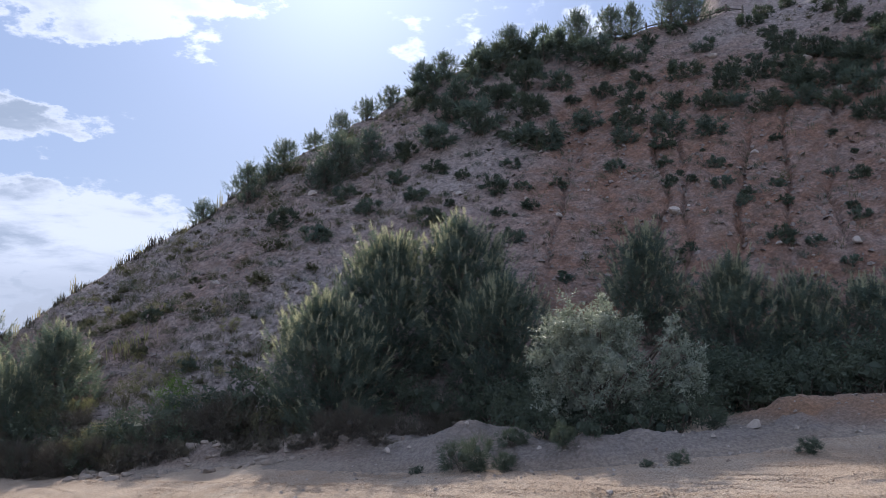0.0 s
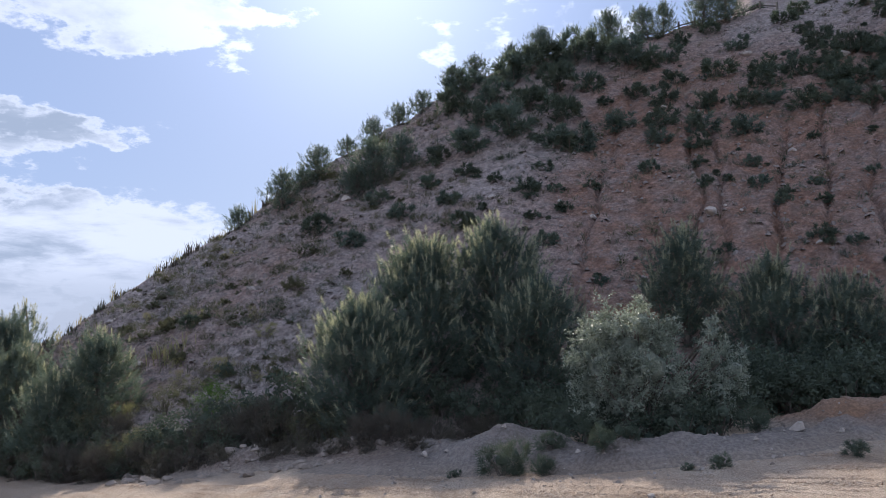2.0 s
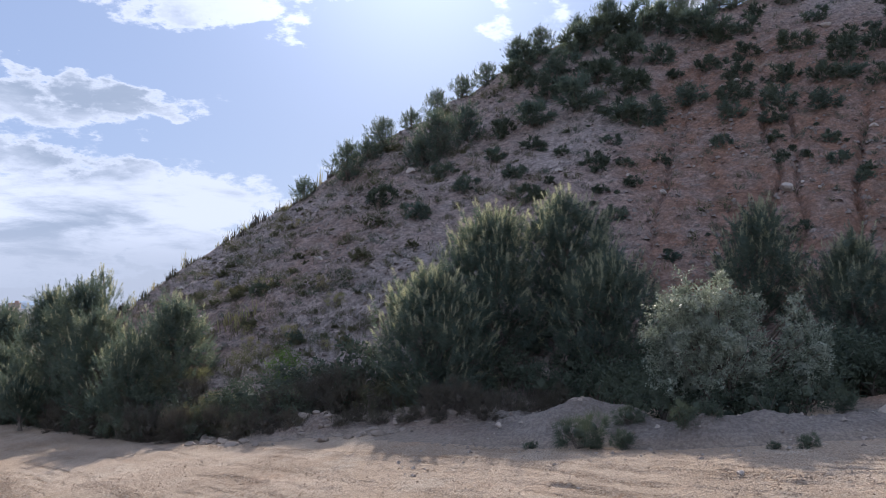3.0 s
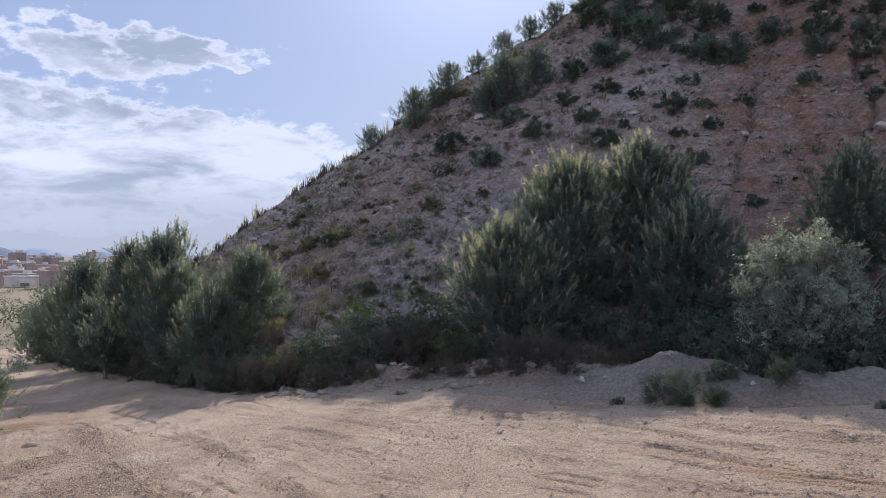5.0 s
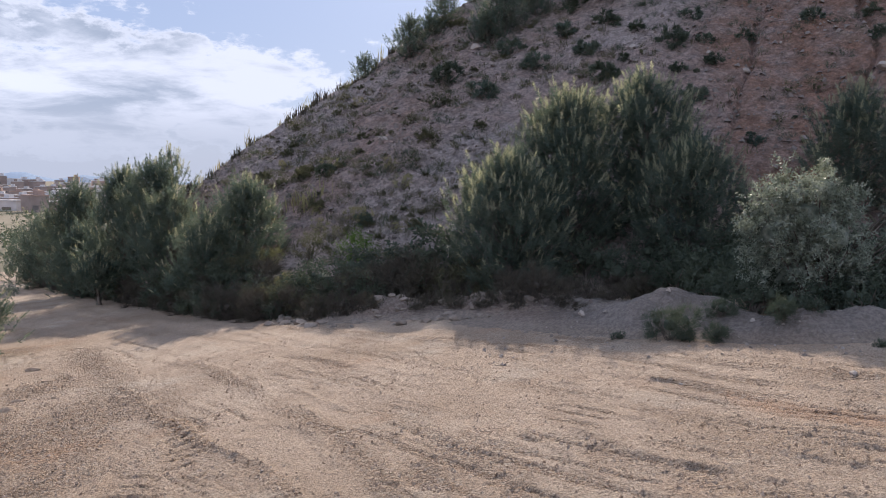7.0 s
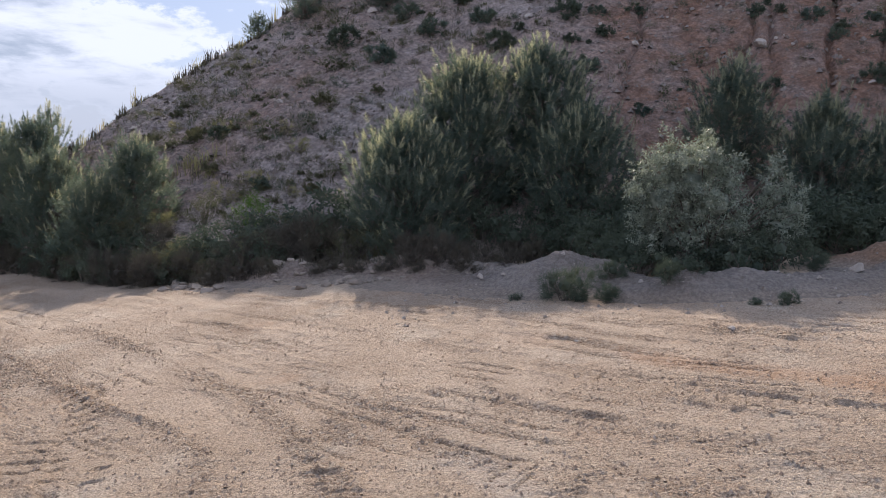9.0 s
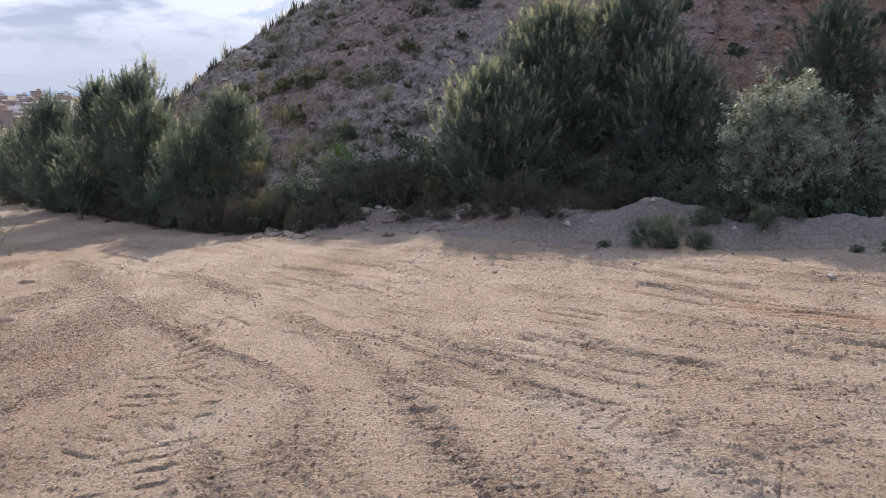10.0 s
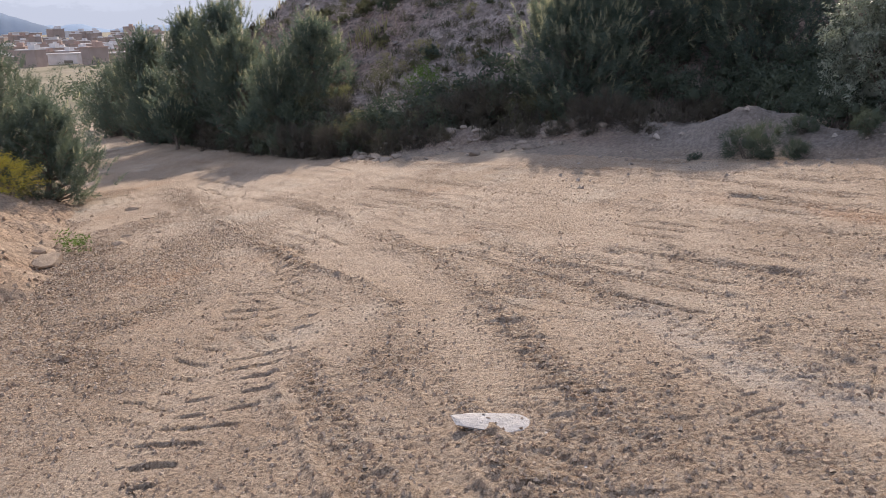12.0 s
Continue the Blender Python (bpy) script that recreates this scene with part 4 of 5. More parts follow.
def ball(detail):
    bm = bmesh.new()
    bmesh.ops.create_icosphere(bm, subdivisions=detail, radius=1)
    v, f = np.array([p.co[:] for p in bm.verts]), np.array([[p.index for p in q.verts] for q in bm.faces])
    bm.free()
    return v, f


LUMP = ball(1)


def leafy(name, x, y, lobes, seed, spray, mat, label, category, leaves=900, trunk_r=0.03, stems=6, up=0.5, lift=0.0, size=1.0, core=0.0, wild=0.45):
    """A shrub or small broadleaf tree: stems from the ground and lobes of leaf sprays. lobes: x, y, z, half widths."""
    rng = np.random.default_rng(seed)
    root = new(name)
    root.location = (x, y, top_at(x, y) - 0.03 + lift)
    wood, places, dirs = [], [], []
    for lx, ly, lz, rx, ry, rz in lobes:
        share = (rx * ry * rz) ** 0.67
        n = max(3, int(stems * 3))
        for _ in range(n):
            q = rng.normal(size=3)
            q *= rng.uniform(0.2, 0.85) / np.linalg.norm(q)
            e = np.array([lx, ly, lz]) + q * np.array([rx, ry, rz])
            s = np.array([rng.normal() * 0.05, rng.normal() * 0.05, 0])
            m = (s + e) / 2 + np.array([0, 0, 0.12 * lz]) + rng.normal(size=3) * 0.03
            if e[2] > 0.05:
                wood.append(tube(np.stack([s, m, e]), [trunk_r, trunk_r * 0.6, trunk_r * 0.15], 4))
        m = max(20, int(leaves * share / sum((l[3] * l[4] * l[5]) ** 0.67 for l in lobes)))
        # sprays gather in small bunches
        heads = rng.normal(size=(max(8, m // 11), 3))
        heads /= np.linalg.norm(heads, axis=1, keepdims=True)
        heads *= rng.uniform(0.62, 1.03, (len(heads), 1))
        pick = rng.integers(0, len(heads), m)
        q = heads[pick] + rng.normal(size=(m, 3)) * 0.10
        pos = np.array([lx, ly, lz]) + q * np.array([rx, ry, rz])
        d = q + np.array([0, 0, up]) + rng.normal(size=(m, 3)) * wild
        keep = pos[:, 2] > 0.02
        places.append(pos[keep])
        dirs.append(d[keep])
    pl, di = np.concatenate(places), np.concatenate(dirs)
    part("trunk", mesh_of("trunk", *joined(*wood), BARK), BARK, root)
    sets = [scatter(spray, pl, di, rng.uniform(0.7, 1.3, len(pl)) * size, rng)]
    if core:
        # the dense inner leaves
        for lx, ly, lz, rx, ry, rz in lobes:
            bumps = 1 + 0.35 * (np.array([noise.noise(Vector(q) * 2.3 + Vector((seed, lx, ly))) for q in LUMP[0]]))[:, None]
            v = LUMP[0] * bumps * core * np.array([rx, ry, rz]) + np.array([lx, ly, lz])
            v[:, 2] = np.maximum(v[:, 2], -0.02)
            sets.append((v, LUMP[1]))
    part("foliage", mesh_of("foliage", *joined(*sets), mat, False), mat, root)
    return tagged(root, label, category)


def blades(name, xs, ys, heights, lean, width, mat, label, seed, base=None):
    """Grass or dry stalks as one patch of thin blades."""
    rng = np.random.default_rng(seed)
    n = len(xs)
    z = surface(xs, ys) if base is None else base
    a = rng.uniform(0, 2 * np.pi, n)
    tip = np.stack([np.cos(a) * lean * heights * rng.uniform(0, 1, n), np.sin(a) * lean * heights * rng.uniform(0, 1, n), heights], 1)
    root = np.stack([xs, ys, z - 0.02], 1)
    b = rng.uniform(0, np.pi, n)
    side = np.stack([np.cos(b), np.sin(b), 0 * b], 1) * width / 2
    mid = root + tip * np.array([0.35, 0.35, 0.6])
    v = np.stack([root - side, root + side, mid + side * 0.8, root + tip, mid - side * 0.8], 1).reshape(-1, 3)
    k = (np.arange(n) * 5)[:, None]
    f = np.concatenate([k + np.array([[0, 1, 2]]), k + np.array([[0, 2, 4]]), k + np.array([[4, 2, 3]])])
    return tagged(part(name, mesh_of(name, v, f, mat, False), mat), label, "grass", kind="stuff")

# ---- trees at the foot of the hill ----
pine(-1.05, 13.15, 2.5, 0.92, 11, 0.12, "bushy", 1.6, (-0.1, 0.1), 1.4)
pine(-0.2, 14.5, 3.0, 1.1, 12, 0.1, "cone", 1.45, (0.0, 0.1), 1.6)
pine(0.98, 15.4, 2.45, 0.9, 13, 0.06, "bushy", 1.5, (0.0, 0.2), 1.6)
pine(1.8, 13.9, 2.1, 0.95, 14, 0.12, "bushy", 1.5)
pine(4.6, 14.5, 2.2, 0.72, 15, 0.05, "cone", 1.3, (0, 0), 1.5)
pine(5.8, 13.5, 2.1, 0.8, 16, 0.05, "cone", 1.3, (0, 0), 1.5)
pine(6.85, 13.5, 1.4, 0.75, 17, 0.03, "bushy", 1.1)
pine(7.9, 13.2, 1.25, 0.7, 18, 0.03, "bushy", 1.1)
pine(9.2, 13.3, 1.3, 0.9, 19, 0.03, "bushy", 1.0)
pine(-6.9, 14.2, 1.55, 0.72, 21, 0.04, "bushy", 1.5, pale=0.4)
pine(-6.2, 14.8, 1.6, 0.74, 22, 0.04, "bushy", 1.4, pale=0.4)
pine(-8.4, 15.6, 2.15, 0.66, 23, 0.05, "bushy", 1.6, pale=0.3)
pine(-9.6, 17.9, 1.8, 0.55, 24, 0.3, "bushy", 0.9, (0, 0), 0.7, airy=True, label="slender young pine with an open crown of upright shoots")
pine(-10.7, 17.8, 3.1, 0.9, 25, 0.05, "cone", 1.7, (0, 0), 1.2, pale=0.2)
pine(-13.1, 20.2, 2.7, 0.95, 26, 0.05, "bushy", 1.7, spiky=0.8, pale=0.15)
pine(-16.5, 22.9, 2.4, 1.1, 27, 0.03, "bushy", 1.6, spiky=0.8, pale=0.15)
pine(-9.25, 16.9, 2.4, 0.8, 36, 0.04, "bushy", 1.6, spiky=0.9, pale=0.25)
pine(-12.2, 18.6, 1.9, 0.8, 35, 0.03, "bushy", 1.5, spiky=0.8, pale=0.3)
pine(-10.35, 16.3, 1.2, 0.33, 28, 0.3, "bushy", 1.2, label="small pale green pine standing out of the brush")
pine(-9.15, 9.35, 2.2, 1.0, 29, 0.02, "bushy", 2.2, spiky=0.4, tuft=0.85, pale=0.1, label="dense bushy pine on the earth bank by the road")
pine(-8.15, 9.25, 1.5, 0.66, 30, 0.02, "bushy", 2.4, spiky=0.5, tuft=0.85, pale=0.1, label="low bushy pine on the earth bank by the road")
leafy("olive_tree", 2.9, 10.35, ((-0.24, 0, 1.2, 0.56, 0.55, 0.60), (-0.55, -0.1, 1.0, 0.36, 0.4, 0.40), (0.1, -0.2, 1.0, 0.42, 0.4, 0.42), (-0.42, 0, 1.5, 0.24, 0.24, 0.26), (-0.02, -0.05, 1.58, 0.26, 0.26, 0.24), (0.26, 0, 1.36, 0.2, 0.22, 0.26), (0.93, 0.05, 1.1, 0.22, 0.22, 0.3), (0.88, 0.05, 1.4, 0.13, 0.13, 0.18), (1.2, 0.05, 0.95, 0.22, 0.22, 0.26), (1.0, 0, 0.7, 0.3, 0.3, 0.3), (0.3, 0.1, 0.45, 0.55, 0.45, 0.38), (-0.2, 0, 0.5, 0.6, 0.5, 0.4)), 31, OLIVE_SPRAY, OLIVE, "bushy silver-green olive tree with two uneven crowns", "tree", 3300, 0.03, 2, up=0.25, core=0.5, wild=1.0)

# ---- young pines along the crest: place, height, half width ----
CREST_PINES = (
    (0.0, 28.9, 1.0, 0.45), (0.8, 29.3, 1.0, 0.5), (2.2, 29.6, 0.95, 0.36), (3.4, 29.7, 1.2, 0.6), (4.9, 29.8, 0.5, 0.3), (6.0, 29.8, 1.4, 0.6), (7.2, 29.7, 1.3, 0.5),
    (8.0, 29.7, 1.25, 0.42), (9.5, 29.5, 1.5, 0.6), (10.3, 29.4, 1.3, 0.6), (-5.0, 23.8, 1.1, 0.48), (-4.2, 25.2, 0.9, 0.45), (-6.4, 23.9, 0.55, 0.32), (-4.6, 24.5, 0.6, 0.4), (-2.8, 27.3, 0.9, 0.4),
    (-1.9, 28.0, 0.7, 0.4), (-1.1, 28.5, 0.8, 0.4), (-3.5, 26.7, 0.6, 0.3), (-2.3, 23.6, 1.35, 0.66), (-1.4, 24.1, 1.0, 0.5), (-2.7, 23.4, 0.9, 0.5))
for i, (x, y, h, w) in enumerate(CREST_PINES):
    tagged(pine(x, y, h * 1.12, w * 1.2, 200 + i, -0.05, "bushy", 2.3, tuft=0.72, spiky=0.7, pale=0.12, far=True, label="small dark pine growing on the embankment near its crest"), group="pines along the crest")


# ---- scrub ----
def place_copies(proto, spots, group, seed):
    """Copies of a plant or stone at x, y, size, each turned by chance."""
    rng = np.random.default_rng(seed)
    tagged(proto, group=group)
    spots = list(spots)
    x, y, s = spots[0]
    proto.matrix_basis = pose(x, y, top_at(x, y) - 0.03, 0, 0, rng.uniform(0, 360)) @ Matrix.Scale(s, 4)
    for x, y, s in spots[1:]:
        ob = copy_thing(proto, Matrix.Identity(4))
        ob.matrix_basis = pose(x, y, top_at(x, y) - 0.03, 0, 0, rng.uniform(0, 360)) @ Matrix.Diagonal((s * rng.uniform(0.9, 1.1), s * rng.uniform(0.9, 1.1), s * rng.uniform(0.85, 1.15), 1))


def shrub_kind(k, seed):
    """Shrubs about one metre across, to be sized when placed."""
    rng = np.random.default_rng(seed)
    lobes = [(0, 0, 0.36, 0.42, 0.42, 0.36)] + [(rng.uniform(-0.3, 0.3), rng.uniform(-0.3, 0.3), rng.uniform(0.25, 0.5), 0.24, 0.24, 0.24) for _ in range(3)]
    squat = [(0, 0, 0.24, 0.42, 0.42, 0.30)] + [(rng.uniform(-0.26, 0.26), rng.uniform(-0.26, 0.26), rng.uniform(0.14, 0.34), 0.24, 0.24, 0.22) for _ in range(4)]
    if k == "dark":
        return leafy("shrub", 0, 0, squat, seed, DENSE_TUFT, SCRUB, "rounded dark green shrub rooted in the stony slope", "shrub", 190, 0.012, 1, 0.35)
    if k == "soft":
        return leafy("herb_bush", 0, 0, squat, seed, (DENSE_TUFT[0] * 1.25, DENSE_TUFT[1]), GREYSCRUB, "low dense grey-green herb rooted in the loose scree", "herb", 90, 0.012, 1, 0.5)
    if k == "spot":
        return leafy("shrub", 0, 0, squat, seed, (DENSE_TUFT[0] * 1.35, DENSE_TUFT[1]), SCRUB, "small dark green shrub rooted in the stony slope", "shrub", 90, 0.012, 1, 0.35)
    if k == "tuft":
        return leafy("shrub", 0, 0, squat, seed, DENSE_TUFT, PINE, "small bushy pine seedling rooted in the stony slope", "shrub", 190, 0.012, 1, 0.6)
    if k == "grey":
        return leafy("herb_bush", 0, 0, lobes, seed, (FINE_SPRAY[0] * 2.4, FINE_SPRAY[1]), GREYSCRUB, "low grey-green herb bush on loose scree", "shrub", 45, 0.012, 1, 0.7, core=0.3)
    if k == "dry":
        return leafy("dry_bush", 0, 0, lobes, seed, (TWIG_SPRAY[0] * 1.25, TWIG_SPRAY[1]), DRY, "leafless brown brushwood at the foot of the slope", "shrub", 230, 0.014, 2, 0.8, core=0.3)
    if k == "pale":
        return leafy("herb_bush", 0, 0, lobes, seed, (TWIG_SPRAY[0] * np.array([1.2, 1.2, 1.0]), TWIG_SPRAY[1]), STRAW, "pale dry herb with upright stalks on the slope", "shrub", 110, 0.01, 1, 1.2)
    if k == "berm":
        return leafy("weed_clump", 0, 0, lobes, seed, (TWIG_SPRAY[0] * np.array([1.3, 1.3, 1.0]), TWIG_SPRAY[1]), SCRUB, "dark green weed clump rooted in the sandy berm", "plant", 300, 0.008, 2, 0.9, core=0.35)
    if k == "thick":
        return leafy("shrub", 0, 0, lobes, seed, (SCRUB_SPRAY[0] * 1.65, SCRUB_SPRAY[1]), SCRUB, "dense dark evergreen shrub at the foot of the slope", "shrub", 130, 0.02, 2, core=0.42)
    return leafy("herb_bush", 0, 0, lobes, seed, (FINE_SPRAY[0] * 1.7, FINE_SPRAY[1]), GREYSCRUB, "straggling grey-green bush at the foot of the slope", "shrub", 150, 0.012, 2, 0.8)


# planted rows on the upper face: place and half width
ROW_SHRUBS = (
    (9.4, 28.7, 0.36), (9.8, 26.7, 0.37), (11.7, 27.7, 0.4), (8.2, 28.1, 0.38), (7.6, 27.1, 0.42), (7.2, 25.4, 0.39), (6.0, 25.1, 0.34), (5.1, 23.3, 0.45), (6.6, 24.0, 0.41), (6.2, 22.6, 0.42),
    (5.9, 21.9, 0.34), (8.4, 24.8, 0.48), (7.7, 23.4, 0.45), (7.1, 21.9, 0.4), (6.8, 21.1, 0.3), (8.5, 22.6, 0.37), (8.1, 21.3, 0.39), (9.9, 24.5, 0.41), (9.5, 23.3, 0.44), (9.2, 22.4, 0.35), (10.4, 23.6, 0.39),
    (9.9, 21.7, 0.47), (10.7, 24.7, 0.22), (11.4, 23.7, 0.46), (11.3, 23.0, 0.42), (10.8, 21.6, 0.39), (12.6, 23.8, 0.29), (12.2, 22.5, 0.42), (12.2, 21.1, 0.53), (11.7, 19.7, 0.49), (11.4, 21.2, 0.39), (13.4, 23.2, 0.49))
FACE_SHRUBS = (
    (5.0, 25.1, 0.22), (3.6, 22.7, 0.6), (3.2, 23.0, 0.5), (2.7, 21.8, 0.25), (2.1, 20.7, 0.33), (0.1, 21.1, 0.3), (0.6, 22.1, 0.29), (-1.9, 22.3, 0.32), (1.4, 21.7, 0.2), (2.9, 20.4, 0.18), (3.0, 19.6, 0.2),
    (2.4, 18.4, 0.24), (2.2, 19.5, 0.17), (3.4, 16.7, 0.15), (3.8, 20.4, 0.19), (5.3, 20.5, 0.23), (6.4, 19.5, 0.18), (7.5, 18.7, 0.23), (6.6, 20.4, 0.21), (7.8, 20.1, 0.2), (7.8, 17.9, 0.17), (8.6, 18.3, 0.16),
    (9.5, 20.3, 0.16), (10.0, 18.5, 0.18), (10.3, 17.9, 0.19), (9.5, 16.4, 0.2), (7.8, 16.3, 0.23), (8.4, 16.0, 0.19), (6.1, 16.9, 0.25), (8.7, 15.2, 0.17), (8.4, 17.5, 0.16), (7.6, 17.7, 0.16))
UPPER_SHRUBS = (
    (0.0, 26.7, 0.49), (0.5, 28.3, 0.52), (0.9, 25.4, 0.46), (0.6, 23.6, 0.51), (-0.3, 23.6, 0.34), (1.9, 24.0, 0.61), (2.6, 25.7, 0.57), (2.2, 28.1, 0.7), (3.2, 28.5, 0.75), (4.5, 28.6, 0.7), (5.4, 28.2, 0.6),
    (6.3, 27.2, 0.65), (3.6, 26.5, 0.59), (4.5, 26.0, 0.49), (6.7, 26.6, 0.4), (1.5, 26.5, 0.49), (0.5, 19.6, 0.28), (-1.2, 21.2, 0.3), (-3.5, 21.4, 0.31), (-2.4, 19.9, 0.29), (3.4, 24.4, 0.54), (-4.2, 15.7, 0.18), (-5.6, 17.6, 0.17), (-0.5, 22.2, 0.24))


def sized(spots, k=2.4):
    return [(x, y, s * k) for x, y, s in spots]


place_copies(shrub_kind("dark", 301), sized(ROW_SHRUBS[0::3], 2.35), "shrubs on the slope", 1)
place_copies(shrub_kind("tuft", 302), sized(ROW_SHRUBS[1::3], 2.35), "shrubs on the slope", 2)
place_copies(shrub_kind("dark", 303), sized(ROW_SHRUBS[2::3], 2.35), "shrubs on the slope", 3)
place_copies(shrub_kind("dark", 304), sized(FACE_SHRUBS[0::2]), "shrubs on the slope", 4)
place_copies(shrub_kind("tuft", 305), sized(FACE_SHRUBS[1::2]), "shrubs on the slope", 5)
place_copies(shrub_kind("dark", 306), sized(UPPER_SHRUBS[0::2], 2.7), "shrubs on the slope", 6)
place_copies(shrub_kind("tuft", 307), sized(UPPER_SHRUBS[1::2], 2.7), "shrubs on the slope", 7)


def strewn(n, az0, az1, u0, u1, seed, low=0.1, high=0.3, power=1.0):
    """Chance spots on the slope: between two bearings, from foot (0) to crest (1)."""
    rng = np.random.default_rng(seed)
    az, u = rng.uniform(az0, az1, n), rng.uniform(u0, u1, n) ** power
    rt, rs = np.interp(az, TOE_AZ, TOE_R), np.interp(az, CREST_AZ, CREST_R)
    x, y = at_bearing(az, rt + u * (np.maximum(rs, rt + 1.5) - rt))
    return [(float(a), float(b), float(s)) for a, b, s in zip(x, y, low + (high - low) * rng.uniform(0, 1, n) ** 2)]


place_copies(shrub_kind("grey", 311), sized(strewn(80, 0, 29, 0.08, 0.95, 51, 0.09, 0.24)), "herbs on the scree", 11)
place_copies(shrub_kind("grey", 312), sized(strewn(46, -30, 12, 0.1, 0.98, 52, 0.08, 0.22)), "herbs on the scree", 12)
place_copies(shrub_kind("spot", 313), sized(strewn(60, -30, 6, 0.10, 0.98, 53, 0.06, 0.17)), "shrubs on the slope", 13)
place_copies(shrub_kind("soft", 316), sized(strewn(90, 0, 28, 0.08, 0.98, 56, 0.06, 0.19)), "herbs on the scree", 16)
place_copies(shrub_kind("dark", 314), sized(strewn(26, -33, -16, 1.12, 1.6, 54, 0.3, 0.75)), "shrubs above the crest", 14)
place_copies(shrub_kind("dark", 315), sized(strewn(18, -33, -22, 0.6, 1.0, 55, 0.3, 0.55)), "shrubs on the slope", 15)


# thicket along the foot of the slope
def foot_spots(n, az0, az1, d0, d1, seed, low, high):
    rng = np.random.default_rng(seed)
    az = rng.uniform(az0, az1, n)
    x, y = at_bearing(az, np.interp(az, TOE_AZ, TOE_R) + rng.uniform(d0, d1, n))
    return [(float(a), float(b), float(s)) for a, b, s in zip(x, y, rng.uniform(low, high, n))]


place_copies(shrub_kind("dry", 321), foot_spots(24, 14, 37, -0.2, 0.6, 61, 0.35, 0.8) + foot_spots(26, 24, 36, -0.8, -0.1, 66, 0.3, 0.7) + [(-2.6, 13.0, 1.15), (-3.1, 12.9, 1.0), (-7.7, 15.1, 1.0), (-5.4, 13.6, 0.8)], "brush along the foot of the slope", 21)
place_copies(shrub_kind("thick", 322), foot_spots(30, 16, 37, -0.1, 1.1, 62, 0.5, 1.0) + foot_spots(22, 24, 36, -0.6, 0.2, 67, 0.35, 0.7) + [(-2.6, 13.3, 1.4), (-12.4, 19.1, 1.1), (-15.2, 21.7, 1.4), (-7.9, 14.9, 0.9), (-21.0, 28.6, 1.8), (-19.3, 26.3, 1.8), (-17.4, 24.0, 1.4), (-9.6, 17.0, 1.0), (-10.9, 18.0, 1.0)], "brush along the foot of the slope", 22)
place_copies(shrub_kind("thick", 323), foot_spots(30, -34, -2, -1.2, 0.5, 63, 0.6, 1.15) + [(2.4, 11.3, 0.9), (3.0, 10.9, 1.0), (3.8, 11.0, 0.9), (2.0, 12.2, 0.9), (4.4, 11.9, 1.0), (1.6, 12.6, 0.9), (2.2, 10.3, 0.7), (2.7, 10.0, 0.75), (3.3, 9.9, 0.7), (3.8, 10.2, 0.8), (1.9, 11.0, 0.8), (2.5, 10.8, 0.9), (3.5, 10.6, 0.9), (4.1, 11.0, 0.9), (4.9, 12.0, 1.1), (5.5, 12.0, 1.0), (6.3, 11.9, 1.1), (7.2, 11.8, 1.1), (2.6, 12.3, 1.1), (3.6, 12.5, 1.2), (8.2, 12.0, 1.2), (-1.5, 13.4, 0.7), (-0.9, 13.7, 0.8), (-0.3, 13.3, 0.7), (0.2, 13.6, 0.8), (0.7, 13.3, 0.8), (1.2, 13.7, 0.8), (1.7, 13.2, 0.8), (2.3, 13.4, 0.9), (-0.6, 14.3, 0.9), (0.4, 14.4, 0.9), (1.1, 14.5, 0.9), (2.6, 14.0, 0.9)], "brush along the foot of the slope", 23)
place_copies(shrub_kind("herb", 324), foot_spots(26, 10, 37, -0.3, 1.2, 64, 0.35, 0.8) + [(-3.9, 12.3, 0.5), (-3.3, 13.6, 0.8), (-4.8, 14.2, 0.7)], "brush along the foot of the slope", 24)
place_copies(shrub_kind("dry", 325), foot_spots(7, -4, 5, -0.2, 0.8, 65, 0.3, 0.6), "brush along the foot of the slope", 25)
place_copies(shrub_kind("dry", 327), [(-3.5, 11.9, 0.5), (-2.1, 12.0, 0.3), (-0.9, 11.75, 0.55), (-0.55, 11.7, 0.6), (-0.15, 11.5, 0.45), (-4.0, 12.0, 0.5), (1.0, 12.6, 0.5), (-1.9, 12.5, 0.3)], "brush along the foot of the slope", 27)
place_copies(shrub_kind("dry", 329), [(-2.3, 11.75, 0.3), (-1.75, 11.9, 0.35), (-1.3, 11.7, 0.4), (-1.0, 12.2, 0.4), (-0.6, 12.3, 0.45), (-0.2, 12.1, 0.4), (0.2, 11.9, 0.4), (0.5, 11.6, 0.35), (-3.1, 11.8, 0.35), (-0.8, 11.4, 0.25), (0.1, 11.2, 0.22)], "brush along the foot of the slope", 29)
place_copies(shrub_kind("pale", 328), [(-5.11, 15.65, 0.42), (-4.74, 15.44, 0.5), (-4.51, 16.0, 0.4), (-4.24, 15.7, 0.5), (-5.4, 16.3, 0.35), (-7.12, 19.05, 0.4), (-5.59, 17.83, 0.45), (-4.09, 17.36, 0.4), (-3.62, 16.7, 0.5), (-4.91, 13.35, 0.5), (-4.5, 13.3, 0.45), (-5.58, 14.31, 0.55), (-5.9, 21.44, 0.4), (-3.4, 15.2, 0.3)], "pale herbs on the slope", 28)
leafy("green_bush", -3.87, 14.1, ((0, 0, 0.22, 0.3, 0.28, 0.22),), 334, FINE_SPRAY, FRESH, "rounded yellow-green bush in the brush at the slope's foot", "shrub", 200, 0.01, 2, 0.6, size=1.5)
